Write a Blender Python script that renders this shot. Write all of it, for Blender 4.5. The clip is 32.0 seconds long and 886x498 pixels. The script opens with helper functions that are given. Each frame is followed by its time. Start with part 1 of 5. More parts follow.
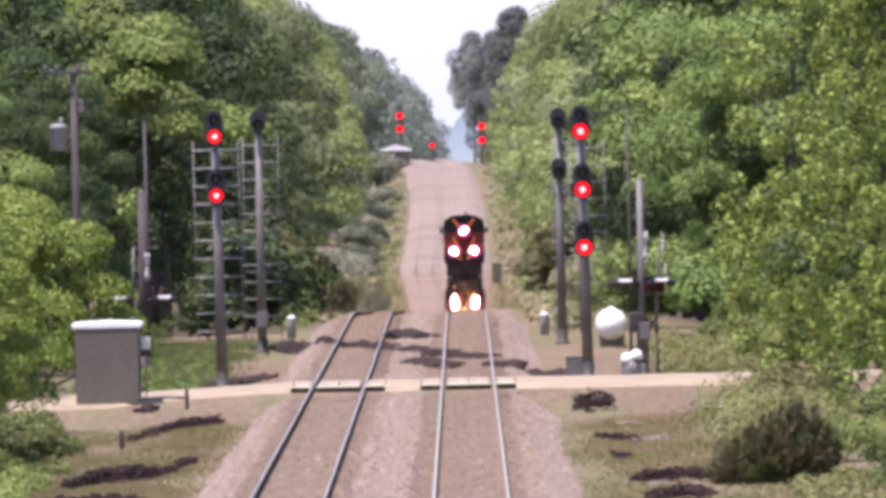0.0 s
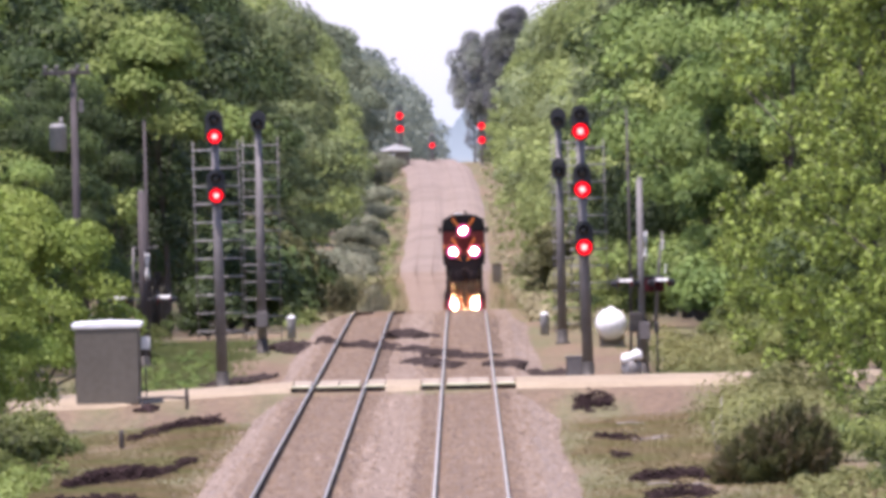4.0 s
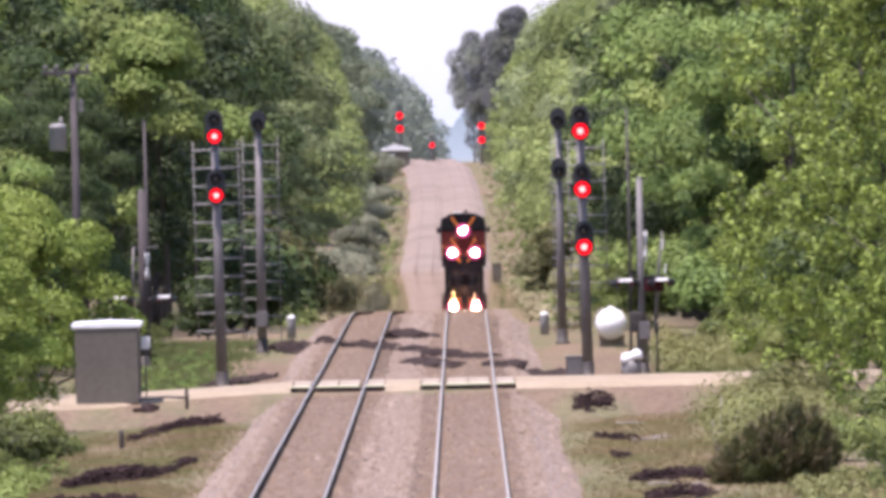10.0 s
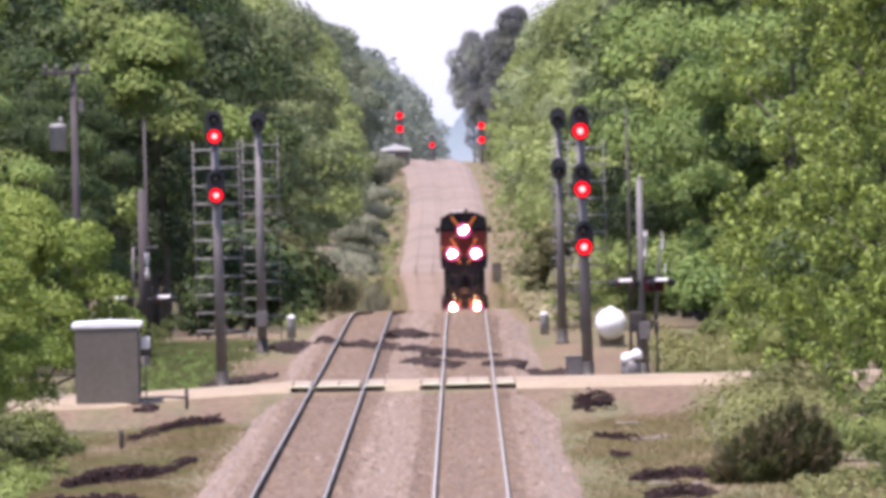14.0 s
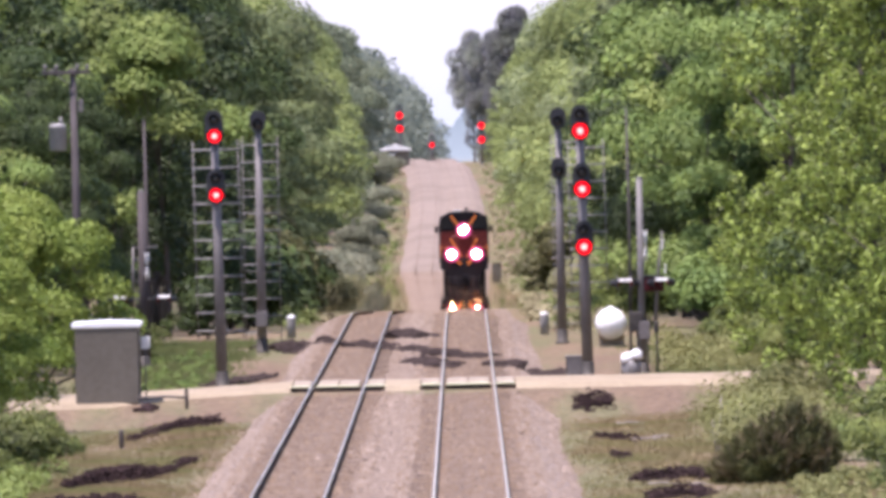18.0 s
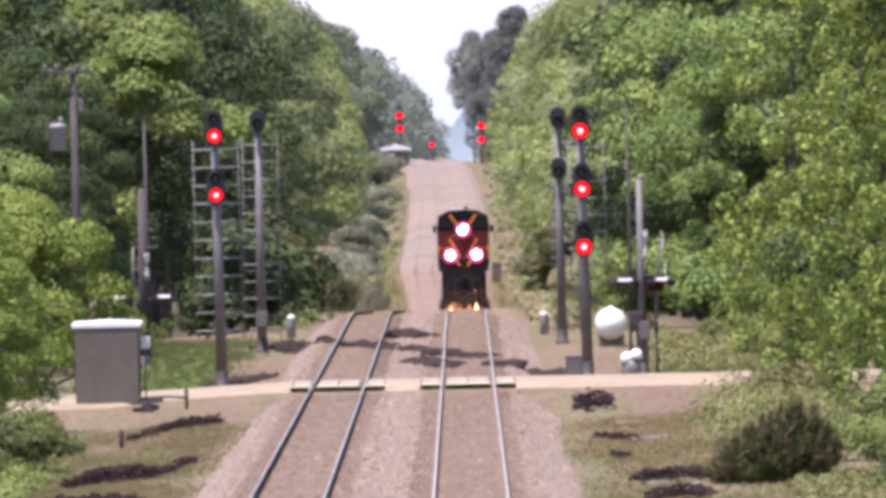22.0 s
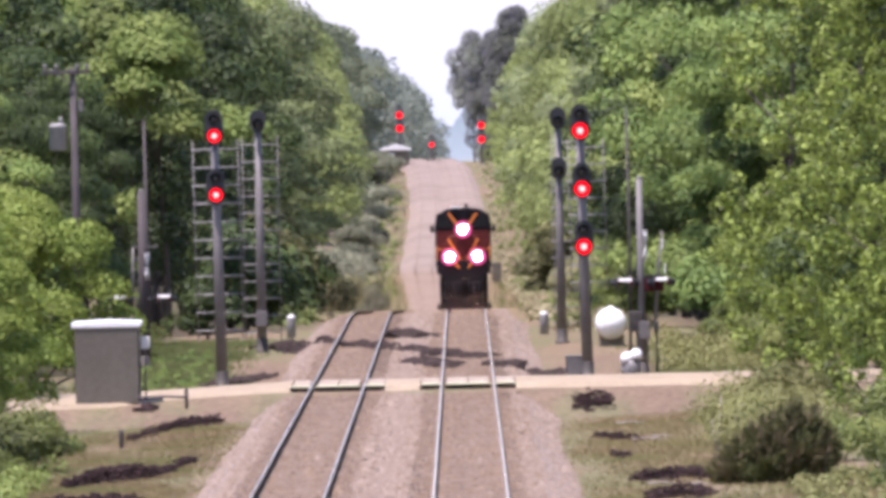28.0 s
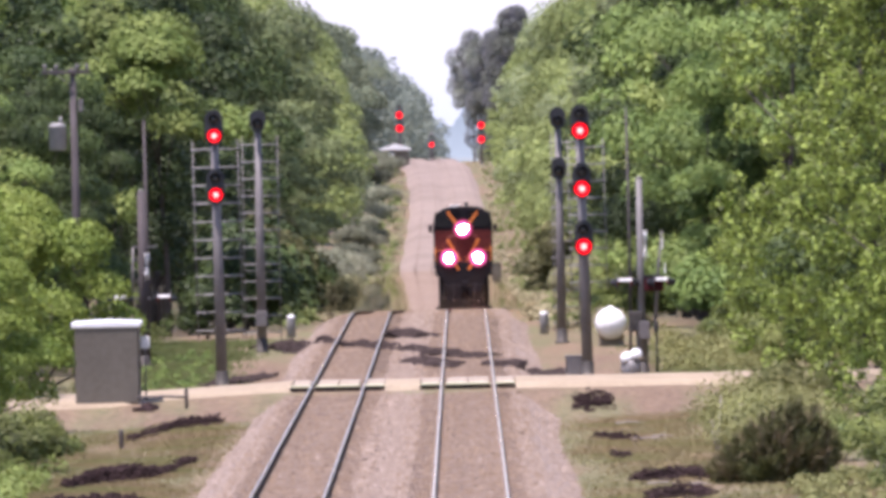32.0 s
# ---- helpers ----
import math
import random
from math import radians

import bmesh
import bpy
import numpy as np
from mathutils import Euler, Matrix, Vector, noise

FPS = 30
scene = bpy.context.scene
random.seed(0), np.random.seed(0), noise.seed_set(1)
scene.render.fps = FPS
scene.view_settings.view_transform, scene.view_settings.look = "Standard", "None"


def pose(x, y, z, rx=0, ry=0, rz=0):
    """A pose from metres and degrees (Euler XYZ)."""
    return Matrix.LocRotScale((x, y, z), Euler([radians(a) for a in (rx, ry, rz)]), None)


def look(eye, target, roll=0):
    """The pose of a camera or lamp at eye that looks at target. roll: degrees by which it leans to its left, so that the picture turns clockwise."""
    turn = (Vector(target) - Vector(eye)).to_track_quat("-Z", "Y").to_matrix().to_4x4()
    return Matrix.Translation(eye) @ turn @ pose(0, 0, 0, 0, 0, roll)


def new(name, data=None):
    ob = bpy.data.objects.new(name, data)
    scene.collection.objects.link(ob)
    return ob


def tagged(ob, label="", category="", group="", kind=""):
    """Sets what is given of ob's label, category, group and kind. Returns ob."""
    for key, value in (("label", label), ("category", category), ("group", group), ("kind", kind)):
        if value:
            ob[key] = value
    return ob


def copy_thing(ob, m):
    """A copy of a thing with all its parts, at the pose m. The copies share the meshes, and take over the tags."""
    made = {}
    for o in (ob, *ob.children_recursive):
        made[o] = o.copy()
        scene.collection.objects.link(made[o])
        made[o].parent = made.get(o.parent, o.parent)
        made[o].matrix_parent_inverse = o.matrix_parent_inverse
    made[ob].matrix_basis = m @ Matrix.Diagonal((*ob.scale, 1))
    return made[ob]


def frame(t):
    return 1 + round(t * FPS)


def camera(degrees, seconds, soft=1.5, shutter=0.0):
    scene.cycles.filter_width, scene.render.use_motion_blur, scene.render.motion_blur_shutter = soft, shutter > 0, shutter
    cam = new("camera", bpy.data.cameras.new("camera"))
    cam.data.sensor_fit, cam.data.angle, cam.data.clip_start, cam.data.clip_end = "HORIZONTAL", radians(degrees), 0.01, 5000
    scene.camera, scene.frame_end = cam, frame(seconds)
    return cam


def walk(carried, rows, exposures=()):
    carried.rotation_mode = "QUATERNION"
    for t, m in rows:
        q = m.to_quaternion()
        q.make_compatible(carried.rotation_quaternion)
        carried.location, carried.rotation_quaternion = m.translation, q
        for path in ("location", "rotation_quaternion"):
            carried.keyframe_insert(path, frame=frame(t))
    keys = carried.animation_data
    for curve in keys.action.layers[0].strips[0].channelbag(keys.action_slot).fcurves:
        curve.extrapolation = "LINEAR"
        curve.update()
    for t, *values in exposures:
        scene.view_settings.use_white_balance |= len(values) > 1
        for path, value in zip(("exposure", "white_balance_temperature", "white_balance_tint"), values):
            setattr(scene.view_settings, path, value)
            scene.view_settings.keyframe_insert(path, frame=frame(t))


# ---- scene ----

cam = camera(4.4905, 32.0, soft=4.3)
EYE = (0.0, 0.0, 7.7)
walk(cam, [(0.0, look(EYE, (-1.90, 1000, -4.12), -1.2)),
           (32.0, look(EYE, (-1.86, 1000, -4.19), -1.2))],
     exposures=[(0.0, 0.84, 6230, 29), (32.0, 0.88, 6230, 29)])

# ---- light ----
SUN = Vector((-0.24, -0.17, 0.955)).normalized()
world = bpy.data.worlds.new("sky")
scene.world = world
world.use_nodes = True
wn, wl = world.node_tree.nodes, world.node_tree.links
sky = wn.new("ShaderNodeTexSky")
sky.sky_type, sky.sun_disc = "NISHITA", False
sky.sun_elevation = math.asin(SUN.z)
sky.sun_rotation = math.atan2(SUN.x, SUN.y)
sky.dust_density, sky.air_density, sky.ozone_density = 1.0, 1.0, 1.0
wl.new(sky.outputs[0], wn["Background"].inputs[0])
wn["Background"].inputs[1].default_value = 0.15
sun = new("sun", bpy.data.lights.new("sun", "SUN"))
sun.data.energy, sun.data.angle, sun.data.color = 5.0, radians(0.6), (1.0, 0.95, 0.87)
sun.matrix_world = look((0, 300, 100), Vector((0, 300, 100)) - SUN)


# ---- materials ----
def graph(name):
    m = bpy.data.materials.new(name)
    m.use_nodes = True
    return m, m.node_tree.nodes, m.node_tree.links, m.node_tree.nodes["Principled BSDF"]


def mixed(n, l, factor, a, b):
    """A colour between a and b; each is a colour or a socket."""
    x = n.new("ShaderNodeMix")
    x.data_type = "RGBA"
    l.new(factor, x.inputs[0])
    for i, c in ((6, a), (7, b)):
        if isinstance(c, tuple):
            x.inputs[i].default_value = (*c, 1)
        else:
            l.new(c, x.inputs[i])
    return x.outputs[2]


def grain(n, l, scale, detail=4.0, lo=0.35, hi=0.65, stretch=(1, 1, 1)):
    """Noise in metres, spread to 0..1."""
    tc, mp, nz, rp = (n.new("ShaderNode" + k) for k in ("TexCoord", "Mapping", "TexNoise", "MapRange"))
    mp.inputs["Scale"].default_value = stretch
    l.new(tc.outputs["Object"], mp.inputs[0])
    l.new(mp.outputs[0], nz.inputs["Vector"])
    nz.inputs["Scale"].default_value, nz.inputs["Detail"].default_value = scale, detail
    rp.inputs[1].default_value, rp.inputs[2].default_value = lo, hi
    l.new(nz.outputs[0], rp.inputs[0])
    return rp.outputs[0]


def bumped(n, l, p, height, strength, distance):
    b = n.new("ShaderNodeBump")
    b.inputs["Strength"].default_value, b.inputs["Distance"].default_value = strength, distance
    l.new(height, b.inputs["Height"])
    l.new(b.outputs[0], p.inputs["Normal"])


def stuff_mat(name, a, b, fine=30.0, coarse=1.5, rough=0.8, metal=0.0, bump=0.3, distance=0.01, stretch=(1, 1, 1), gloss=0.5):
    """Two colours mixed at two scales of noise, with fine relief."""
    m, n, l, p = graph(name)
    f, c = grain(n, l, fine, stretch=stretch), grain(n, l, coarse)
    mid = tuple((i + j) / 2 for i, j in zip(a, b))
    col = mixed(n, l, c, mixed(n, l, f, a, mid), mixed(n, l, f, mid, b))
    l.new(col, p.inputs["Base Color"])
    p.inputs["Roughness"].default_value, p.inputs["Metallic"].default_value = rough, metal
    p.inputs["Specular IOR Level"].default_value = gloss
    bumped(n, l, p, f, bump, distance)
    return m


def glow(name, colour, strength):
    m, n, l, p = graph(name)
    p.inputs["Base Color"].default_value = (*colour, 1)
    p.inputs["Emission Color"].default_value = (*colour, 1)
    p.inputs["Emission Strength"].default_value = strength
    return m


def halo_glow():
    """A lamp's glare drawn as a see-through glowing disc, strongest at its middle."""
    m, n, l, p = graph("lamp_halo")
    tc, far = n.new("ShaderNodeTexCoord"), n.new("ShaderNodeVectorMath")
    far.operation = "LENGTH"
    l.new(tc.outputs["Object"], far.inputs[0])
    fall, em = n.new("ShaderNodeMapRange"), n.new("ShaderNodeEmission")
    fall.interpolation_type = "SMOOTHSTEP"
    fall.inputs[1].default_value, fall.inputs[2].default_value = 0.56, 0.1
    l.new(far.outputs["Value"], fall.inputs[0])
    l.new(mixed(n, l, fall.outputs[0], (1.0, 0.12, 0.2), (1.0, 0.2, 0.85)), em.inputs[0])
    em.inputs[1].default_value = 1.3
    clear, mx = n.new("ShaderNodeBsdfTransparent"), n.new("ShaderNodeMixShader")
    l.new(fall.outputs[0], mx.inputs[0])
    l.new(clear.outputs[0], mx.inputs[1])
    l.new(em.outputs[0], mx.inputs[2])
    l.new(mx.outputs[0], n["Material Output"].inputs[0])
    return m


def leaf_mat(name, dark, light, warm, patch=0.6, through_light=0.17, share=0.55, gloss=0.2, spread=(0.62, 1.35), punch=(0.0, 1.0)):
    """Leaves: colour by leaf, by clump and by tree; light passes through them."""
    m, n, l, p = graph(name)
    geo, info = n.new("ShaderNodeNewGeometry"), n.new("ShaderNodeObjectInfo")
    leaf = n.new("ShaderNodeMapRange")
    leaf.inputs[1].default_value, leaf.inputs[2].default_value = punch
    l.new(geo.outputs["Random Per Island"], leaf.inputs[0])
    col = mixed(n, l, leaf.outputs[0], dark, light)
    half = n.new("ShaderNodeMath")
    half.operation = "MULTIPLY"
    half.inputs[1].default_value = share
    l.new(grain(n, l, patch, 2.0), half.inputs[0])
    col = mixed(n, l, half.outputs[0], col, warm)
    tree = n.new("ShaderNodeMapRange")
    tree.inputs[3].default_value, tree.inputs[4].default_value = spread
    l.new(info.outputs["Random"], tree.inputs[0])
    hsv = n.new("ShaderNodeHueSaturation")
    l.new(col, hsv.inputs["Color"])
    l.new(tree.outputs[0], hsv.inputs["Value"])
    l.new(hsv.outputs[0], p.inputs["Base Color"])
    p.inputs["Roughness"].default_value = 0.6 if gloss < 0.4 else 0.36
    p.inputs["Specular IOR Level"].default_value = gloss
    tr, mx = n.new("ShaderNodeBsdfTranslucent"), n.new("ShaderNodeMixShader")
    l.new(hsv.outputs[0], tr.inputs[0])
    mx.inputs[0].default_value = through_light
    l.new(p.outputs[0], mx.inputs[1])
    l.new(tr.outputs[0], mx.inputs[2])
    l.new(mx.outputs[0], n["Material Output"].inputs[0])
    return m


M = {}
M["leaf_oak"] = leaf_mat("leaf_oak", (0.07, 0.122, 0.03), (0.145, 0.21, 0.054), (0.2, 0.255, 0.062))
# shade of the wood's recesses put into the leaf colour
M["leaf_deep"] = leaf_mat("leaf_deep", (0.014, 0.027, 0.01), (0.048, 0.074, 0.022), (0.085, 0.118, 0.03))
M["leaf_light"] = leaf_mat("leaf_light", (0.1, 0.156, 0.034), (0.19, 0.262, 0.064), (0.245, 0.275, 0.072))
M["leaf_juniper"] = leaf_mat("leaf_juniper", (0.04, 0.047, 0.017), (0.13, 0.138, 0.048), (0.14, 0.125, 0.055), 1.5, 0.25)
M["leaf_tips"] = leaf_mat("leaf_tips", (0.12, 0.1, 0.05), (0.22, 0.19, 0.09), (0.2, 0.15, 0.09), 1.5, 0.2)
# far dark trees: leaf colour greyed and lightened for haze
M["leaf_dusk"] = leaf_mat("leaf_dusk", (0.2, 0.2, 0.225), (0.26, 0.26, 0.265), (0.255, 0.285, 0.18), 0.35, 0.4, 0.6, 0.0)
M["leaf_pale"] = leaf_mat("leaf_pale", (0.11, 0.13, 0.042), (0.25, 0.262, 0.09), (0.235, 0.215, 0.085), 0.8)
M["leaf_bright"] = leaf_mat("leaf_bright", (0.06, 0.105, 0.018), (0.21, 0.29, 0.05), (0.235, 0.275, 0.055), spread=(0.85, 1.15))
# next three: far woods and shrubs, haze mixed into the leaf colour
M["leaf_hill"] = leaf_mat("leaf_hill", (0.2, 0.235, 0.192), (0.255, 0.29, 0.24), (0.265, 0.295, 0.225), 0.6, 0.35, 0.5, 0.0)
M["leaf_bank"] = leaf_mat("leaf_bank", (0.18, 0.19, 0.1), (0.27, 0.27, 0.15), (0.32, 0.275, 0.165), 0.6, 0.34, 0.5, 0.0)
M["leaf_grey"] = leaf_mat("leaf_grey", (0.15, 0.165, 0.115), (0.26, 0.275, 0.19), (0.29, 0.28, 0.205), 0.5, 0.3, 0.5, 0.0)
M["leaf_ivy"] = leaf_mat("leaf_ivy", (0.02, 0.045, 0.012), (0.09, 0.15, 0.034), (0.13, 0.18, 0.045))
M["leaf_near"] = leaf_mat("leaf_near", (0.027, 0.036, 0.009), (0.31, 0.41, 0.075), (0.225, 0.275, 0.058), 1.3, 0.25, 0.35, 0.35, (0.9, 1.15), (0.12, 0.9))
# shrub leaves darkened for the tree shade they stand in
M["leaf_shade"] = leaf_mat("leaf_shade", (0.018, 0.036, 0.01), (0.17, 0.22, 0.045), (0.2, 0.2, 0.05), 1.3, 0.2, 0.45, 0.3)
# next four: distance haze painted in, paler and bluer leaves
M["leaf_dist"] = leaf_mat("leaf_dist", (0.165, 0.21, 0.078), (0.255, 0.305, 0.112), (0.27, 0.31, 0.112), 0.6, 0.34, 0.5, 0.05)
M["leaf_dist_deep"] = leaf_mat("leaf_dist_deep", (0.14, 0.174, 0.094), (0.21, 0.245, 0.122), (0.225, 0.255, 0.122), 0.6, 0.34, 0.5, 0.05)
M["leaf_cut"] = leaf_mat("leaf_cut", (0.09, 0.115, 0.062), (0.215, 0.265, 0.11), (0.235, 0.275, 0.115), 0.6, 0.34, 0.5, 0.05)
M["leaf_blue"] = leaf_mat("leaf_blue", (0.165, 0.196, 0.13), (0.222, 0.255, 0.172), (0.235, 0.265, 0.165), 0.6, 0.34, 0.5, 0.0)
M["bark"] = stuff_mat("bark", (0.04, 0.032, 0.027), (0.1, 0.083, 0.07), 14, 1, 0.9, bump=0.6, distance=0.03, stretch=(1, 1, 0.2))
M["ballast"] = stuff_mat("ballast", (0.112, 0.082, 0.062), (0.24, 0.186, 0.15), 7, 0.5, 0.9, bump=0.9, distance=0.05)
M["cess"] = stuff_mat("cess", (0.1, 0.064, 0.038), (0.195, 0.133, 0.083), 6, 0.5, 0.9, bump=0.8, distance=0.04)
# far ballast and bed, lightened for haze
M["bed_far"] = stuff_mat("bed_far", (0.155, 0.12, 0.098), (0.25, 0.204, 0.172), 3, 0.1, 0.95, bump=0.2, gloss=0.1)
M["gravel"] = stuff_mat("gravel", (0.19, 0.145, 0.09), (0.33, 0.265, 0.178), 9, 0.7, 0.9, bump=0.5, distance=0.02)
M["concrete"] = stuff_mat("concrete", (0.2, 0.16, 0.115), (0.33, 0.275, 0.205), 20, 1.5, 0.85)
M["tie"] = stuff_mat("tie", (0.085, 0.056, 0.038), (0.165, 0.117, 0.082), 12, 1.2, 0.85, bump=0.5, distance=0.01, stretch=(0.2, 1, 1))
M["rail_head"] = stuff_mat("rail_head", (0.9, 0.78, 0.62), (0.97, 0.84, 0.68), 3, 0.3, 0.11, 1.0, bump=0.0, distance=0.002)
M["rail_dull"] = stuff_mat("rail_dull", (0.42, 0.36, 0.29), (0.62, 0.54, 0.45), 3, 0.3, 0.2, 0.75, bump=0.0, distance=0.002)
# far rails in the bed's tone, as haze would blend them
M["rail_hazed"] = stuff_mat("rail_hazed", (0.15, 0.116, 0.094), (0.245, 0.198, 0.166), 12, 0.6, 0.95, gloss=0.0)
M["rail_dust"] = stuff_mat("rail_dust", (0.12, 0.088, 0.068), (0.21, 0.16, 0.128), 25, 2, 0.9, gloss=0.05)
# rust colour, deepened for the shaded sides of the left rails
M["rail_rust_shade"] = stuff_mat("rail_rust_shade", (0.03, 0.02, 0.014), (0.07, 0.045, 0.03), 25, 2, 0.85, gloss=0.1)
M["galvanised"] = stuff_mat("galvanised", (0.1, 0.094, 0.088), (0.17, 0.16, 0.15), 9, 1.1, 0.6, 0.1, bump=0.1)
M["rung_zinc"] = stuff_mat("rung_zinc", (0.2, 0.192, 0.184), (0.3, 0.29, 0.278), 8, 0.8, 0.6, 0.1, bump=0.1)
M["alu_paint"] = stuff_mat("alu_paint", (0.125, 0.113, 0.106), (0.2, 0.183, 0.174), 8, 0.8, 0.6, 0.1, bump=0.1)
M["cabinet_grey"] = stuff_mat("cabinet_grey", (0.115, 0.102, 0.08), (0.15, 0.134, 0.108), 6, 0.6, 0.6, 0.0, bump=0.08, gloss=0.2)
M["white_paint"] = stuff_mat("white_paint", (0.7, 0.7, 0.68), (0.84, 0.84, 0.82), 7, 0.9, 0.4, bump=0.06)
M["black_paint"] = stuff_mat("black_paint", (0.012, 0.012, 0.014), (0.03, 0.03, 0.032), 10, 1, 0.55, bump=0.05)
M["loco_black"] = stuff_mat("loco_black", (0.006, 0.005, 0.008), (0.014, 0.012, 0.014), 6, 0.6, 0.7, bump=0.05, gloss=0.15)
M["loco_orange"] = stuff_mat("loco_orange", (0.6, 0.15, 0.03), (0.72, 0.24, 0.05), 6, 0.6, 0.5, bump=0.05, gloss=0.2)
M["loco_maroon"] = stuff_mat("loco_maroon", (0.06, 0.012, 0.013), (0.16, 0.034, 0.024), 6, 0.6, 0.6, bump=0.05, gloss=0.15)
# far signal backboards: black lightened to grey for haze
M["board_hazed"] = stuff_mat("board_hazed", (0.13, 0.145, 0.13), (0.19, 0.205, 0.185), 8, 0.8, 0.9, gloss=0.0)
M["housing_red"] = stuff_mat("housing_red", (0.04, 0.01, 0.012), (0.08, 0.018, 0.02), 6, 0.6, 0.7, gloss=0.1)
M["steel_dark"] = stuff_mat("steel_dark", (0.03, 0.028, 0.026), (0.08, 0.07, 0.06), 9, 1, 0.7, 0.3)
M["pole_wood"] = stuff_mat("pole_wood", (0.045, 0.038, 0.037), (0.09, 0.076, 0.075), 10, 0.7, 0.9, stretch=(1, 1, 0.08))
M["dead_wood"] = stuff_mat("dead_wood", (0.2, 0.17, 0.14), (0.42, 0.37, 0.31), 12, 1, 0.9, stretch=(1, 1, 0.2))
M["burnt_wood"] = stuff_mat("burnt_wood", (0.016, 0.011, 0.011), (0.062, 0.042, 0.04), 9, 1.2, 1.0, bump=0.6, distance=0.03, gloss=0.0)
# dark tone for the lumps that stand for shadows on the line
M["lump_shadow"] = stuff_mat("lump_shadow", (0.022, 0.017, 0.016), (0.065, 0.05, 0.046), 9, 1.2, 1.0, bump=0.6, distance=0.03, gloss=0.0)
M["glass_dark"] = stuff_mat("glass_dark", (0.006, 0.006, 0.008), (0.012, 0.012, 0.014), 3, 0.5, 0.15, bump=0.0, gloss=0.2)
M["red_lens"] = glow("red_lens", (1.0, 0.003, 0.008), 1.25)
M["red_core"] = glow("red_core", (1.0, 0.2, 0.17), 2.6)
M["head_lamp"] = glow("head_lamp", (1.0, 0.5, 0.2), 260.0)
M["lamp_halo"] = halo_glow()
M["car_paint"] = stuff_mat("car_paint", (0.1, 0.115, 0.14), (0.15, 0.165, 0.19), 5, 0.5, 0.35, 0.2, bump=0.0)
M["worn_yellow"] = stuff_mat("worn_yellow", (0.52, 0.52, 0.3), (0.7, 0.68, 0.46), 12, 1.5, 0.7)
M["off_lens"] = stuff_mat("off_lens", (0.02, 0.02, 0.02), (0.05, 0.045, 0.04), 4, 1, 0.15, bump=0.0)
M["red_glass"] = stuff_mat("red_glass", (0.2, 0.01, 0.01), (0.3, 0.02, 0.02), 4, 1, 0.2, bump=0.0)


def ground_mat():
    """Mown grass over reddish soil, with bare gravelly soil round the crossing."""
    m, n, l, p = graph("ground")
    fine, mid, big = grain(n, l, 5.0, stretch=(1, 0.25, 1)), grain(n, l, 0.5, 5.0, 0.42, 0.6, (1, 0.12, 1)), grain(n, l, 0.12, stretch=(1, 0.2, 1))
    grass = mixed(n, l, fine, (0.088, 0.09, 0.03), (0.135, 0.125, 0.054))
    dry = mixed(n, l, fine, (0.128, 0.088, 0.048), (0.185, 0.128, 0.074))
    soil = mixed(n, l, fine, (0.1, 0.063, 0.035), (0.165, 0.11, 0.066))
    col = mixed(n, l, mid, grass, dry)
    xyz, tc = n.new("ShaderNodeSeparateXYZ"), n.new("ShaderNodeTexCoord")
    l.new(tc.outputs["Object"], xyz.inputs[0])
    away, near = n.new("ShaderNodeMath"), n.new("ShaderNodeMapRange")
    away.operation = "COMPARE"
    away.inputs[1].default_value, away.inputs[2].default_value = 346.0, 38.0
    l.new(xyz.outputs[1], away.inputs[0])
    wide = n.new("ShaderNodeMath")
    wide.operation = "MULTIPLY"
    l.new(away.outputs[0], wide.inputs[0])
    l.new(grain(n, l, 0.45, 5.0, 0.4, 0.58, (1, 0.1, 1)), wide.inputs[1])
    side, past, both, bare = (n.new("ShaderNodeMath") for k in range(4))
    side.operation, past.operation, both.operation, bare.operation = "LESS_THAN", "GREATER_THAN", "MULTIPLY", "MULTIPLY_ADD"
    side.inputs[1].default_value, past.inputs[1].default_value = -7.9, 333.0
    l.new(xyz.outputs[0], side.inputs[0])
    l.new(xyz.outputs[1], past.inputs[0])
    l.new(side.outputs[0], both.inputs[0])
    l.new(past.outputs[0], both.inputs[1])
    bare.inputs[1].default_value, bare.inputs[2].default_value = -0.9, 1.0
    l.new(both.outputs[0], bare.inputs[0])
    open_soil = n.new("ShaderNodeMath")
    open_soil.operation = "MULTIPLY"
    l.new(wide.outputs[0], open_soil.inputs[0])
    l.new(bare.outputs[0], open_soil.inputs[1])
    col = mixed(n, l, open_soil.outputs[0], col, soil)
    half = n.new("ShaderNodeMath")
    half.operation = "MULTIPLY"
    half.inputs[1].default_value = 0.25
    l.new(big, half.inputs[0])
    col = mixed(n, l, half.outputs[0], col, soil)
    l.new(col, p.inputs["Base Color"])
    p.inputs["Roughness"].default_value = 0.95
    bumped(n, l, p, fine, 0.8, 0.08)
    return m


M["ground"] = ground_mat()


# ---- building helpers ----
def mesh_of(name, bm, *materials):
    me = bpy.data.meshes.new(name)
    bm.normal_update()
    bm.to_mesh(me)
    bm.free()
    for m in materials:
        me.materials.append(M[m])
    return me


def part(name, bm, material, parent, label="", at=None):
    """Links a bmesh as one mesh object under a thing or a part."""
    mats = material if isinstance(material, tuple) else (material,)
    ob = new(name, mesh_of(name, bm, *mats) if isinstance(bm, bmesh.types.BMesh) else bm)
    if at is not None:
        ob.matrix_basis = at
    ob.parent = parent
    if label:
        ob["label"] = label
    return ob


def thing(name, m, label, category, group="", kind=""):
    ob = new(name)
    ob.matrix_basis = m
    ob.empty_display_size = 0.3
    return tagged(ob, label, category, group, kind)


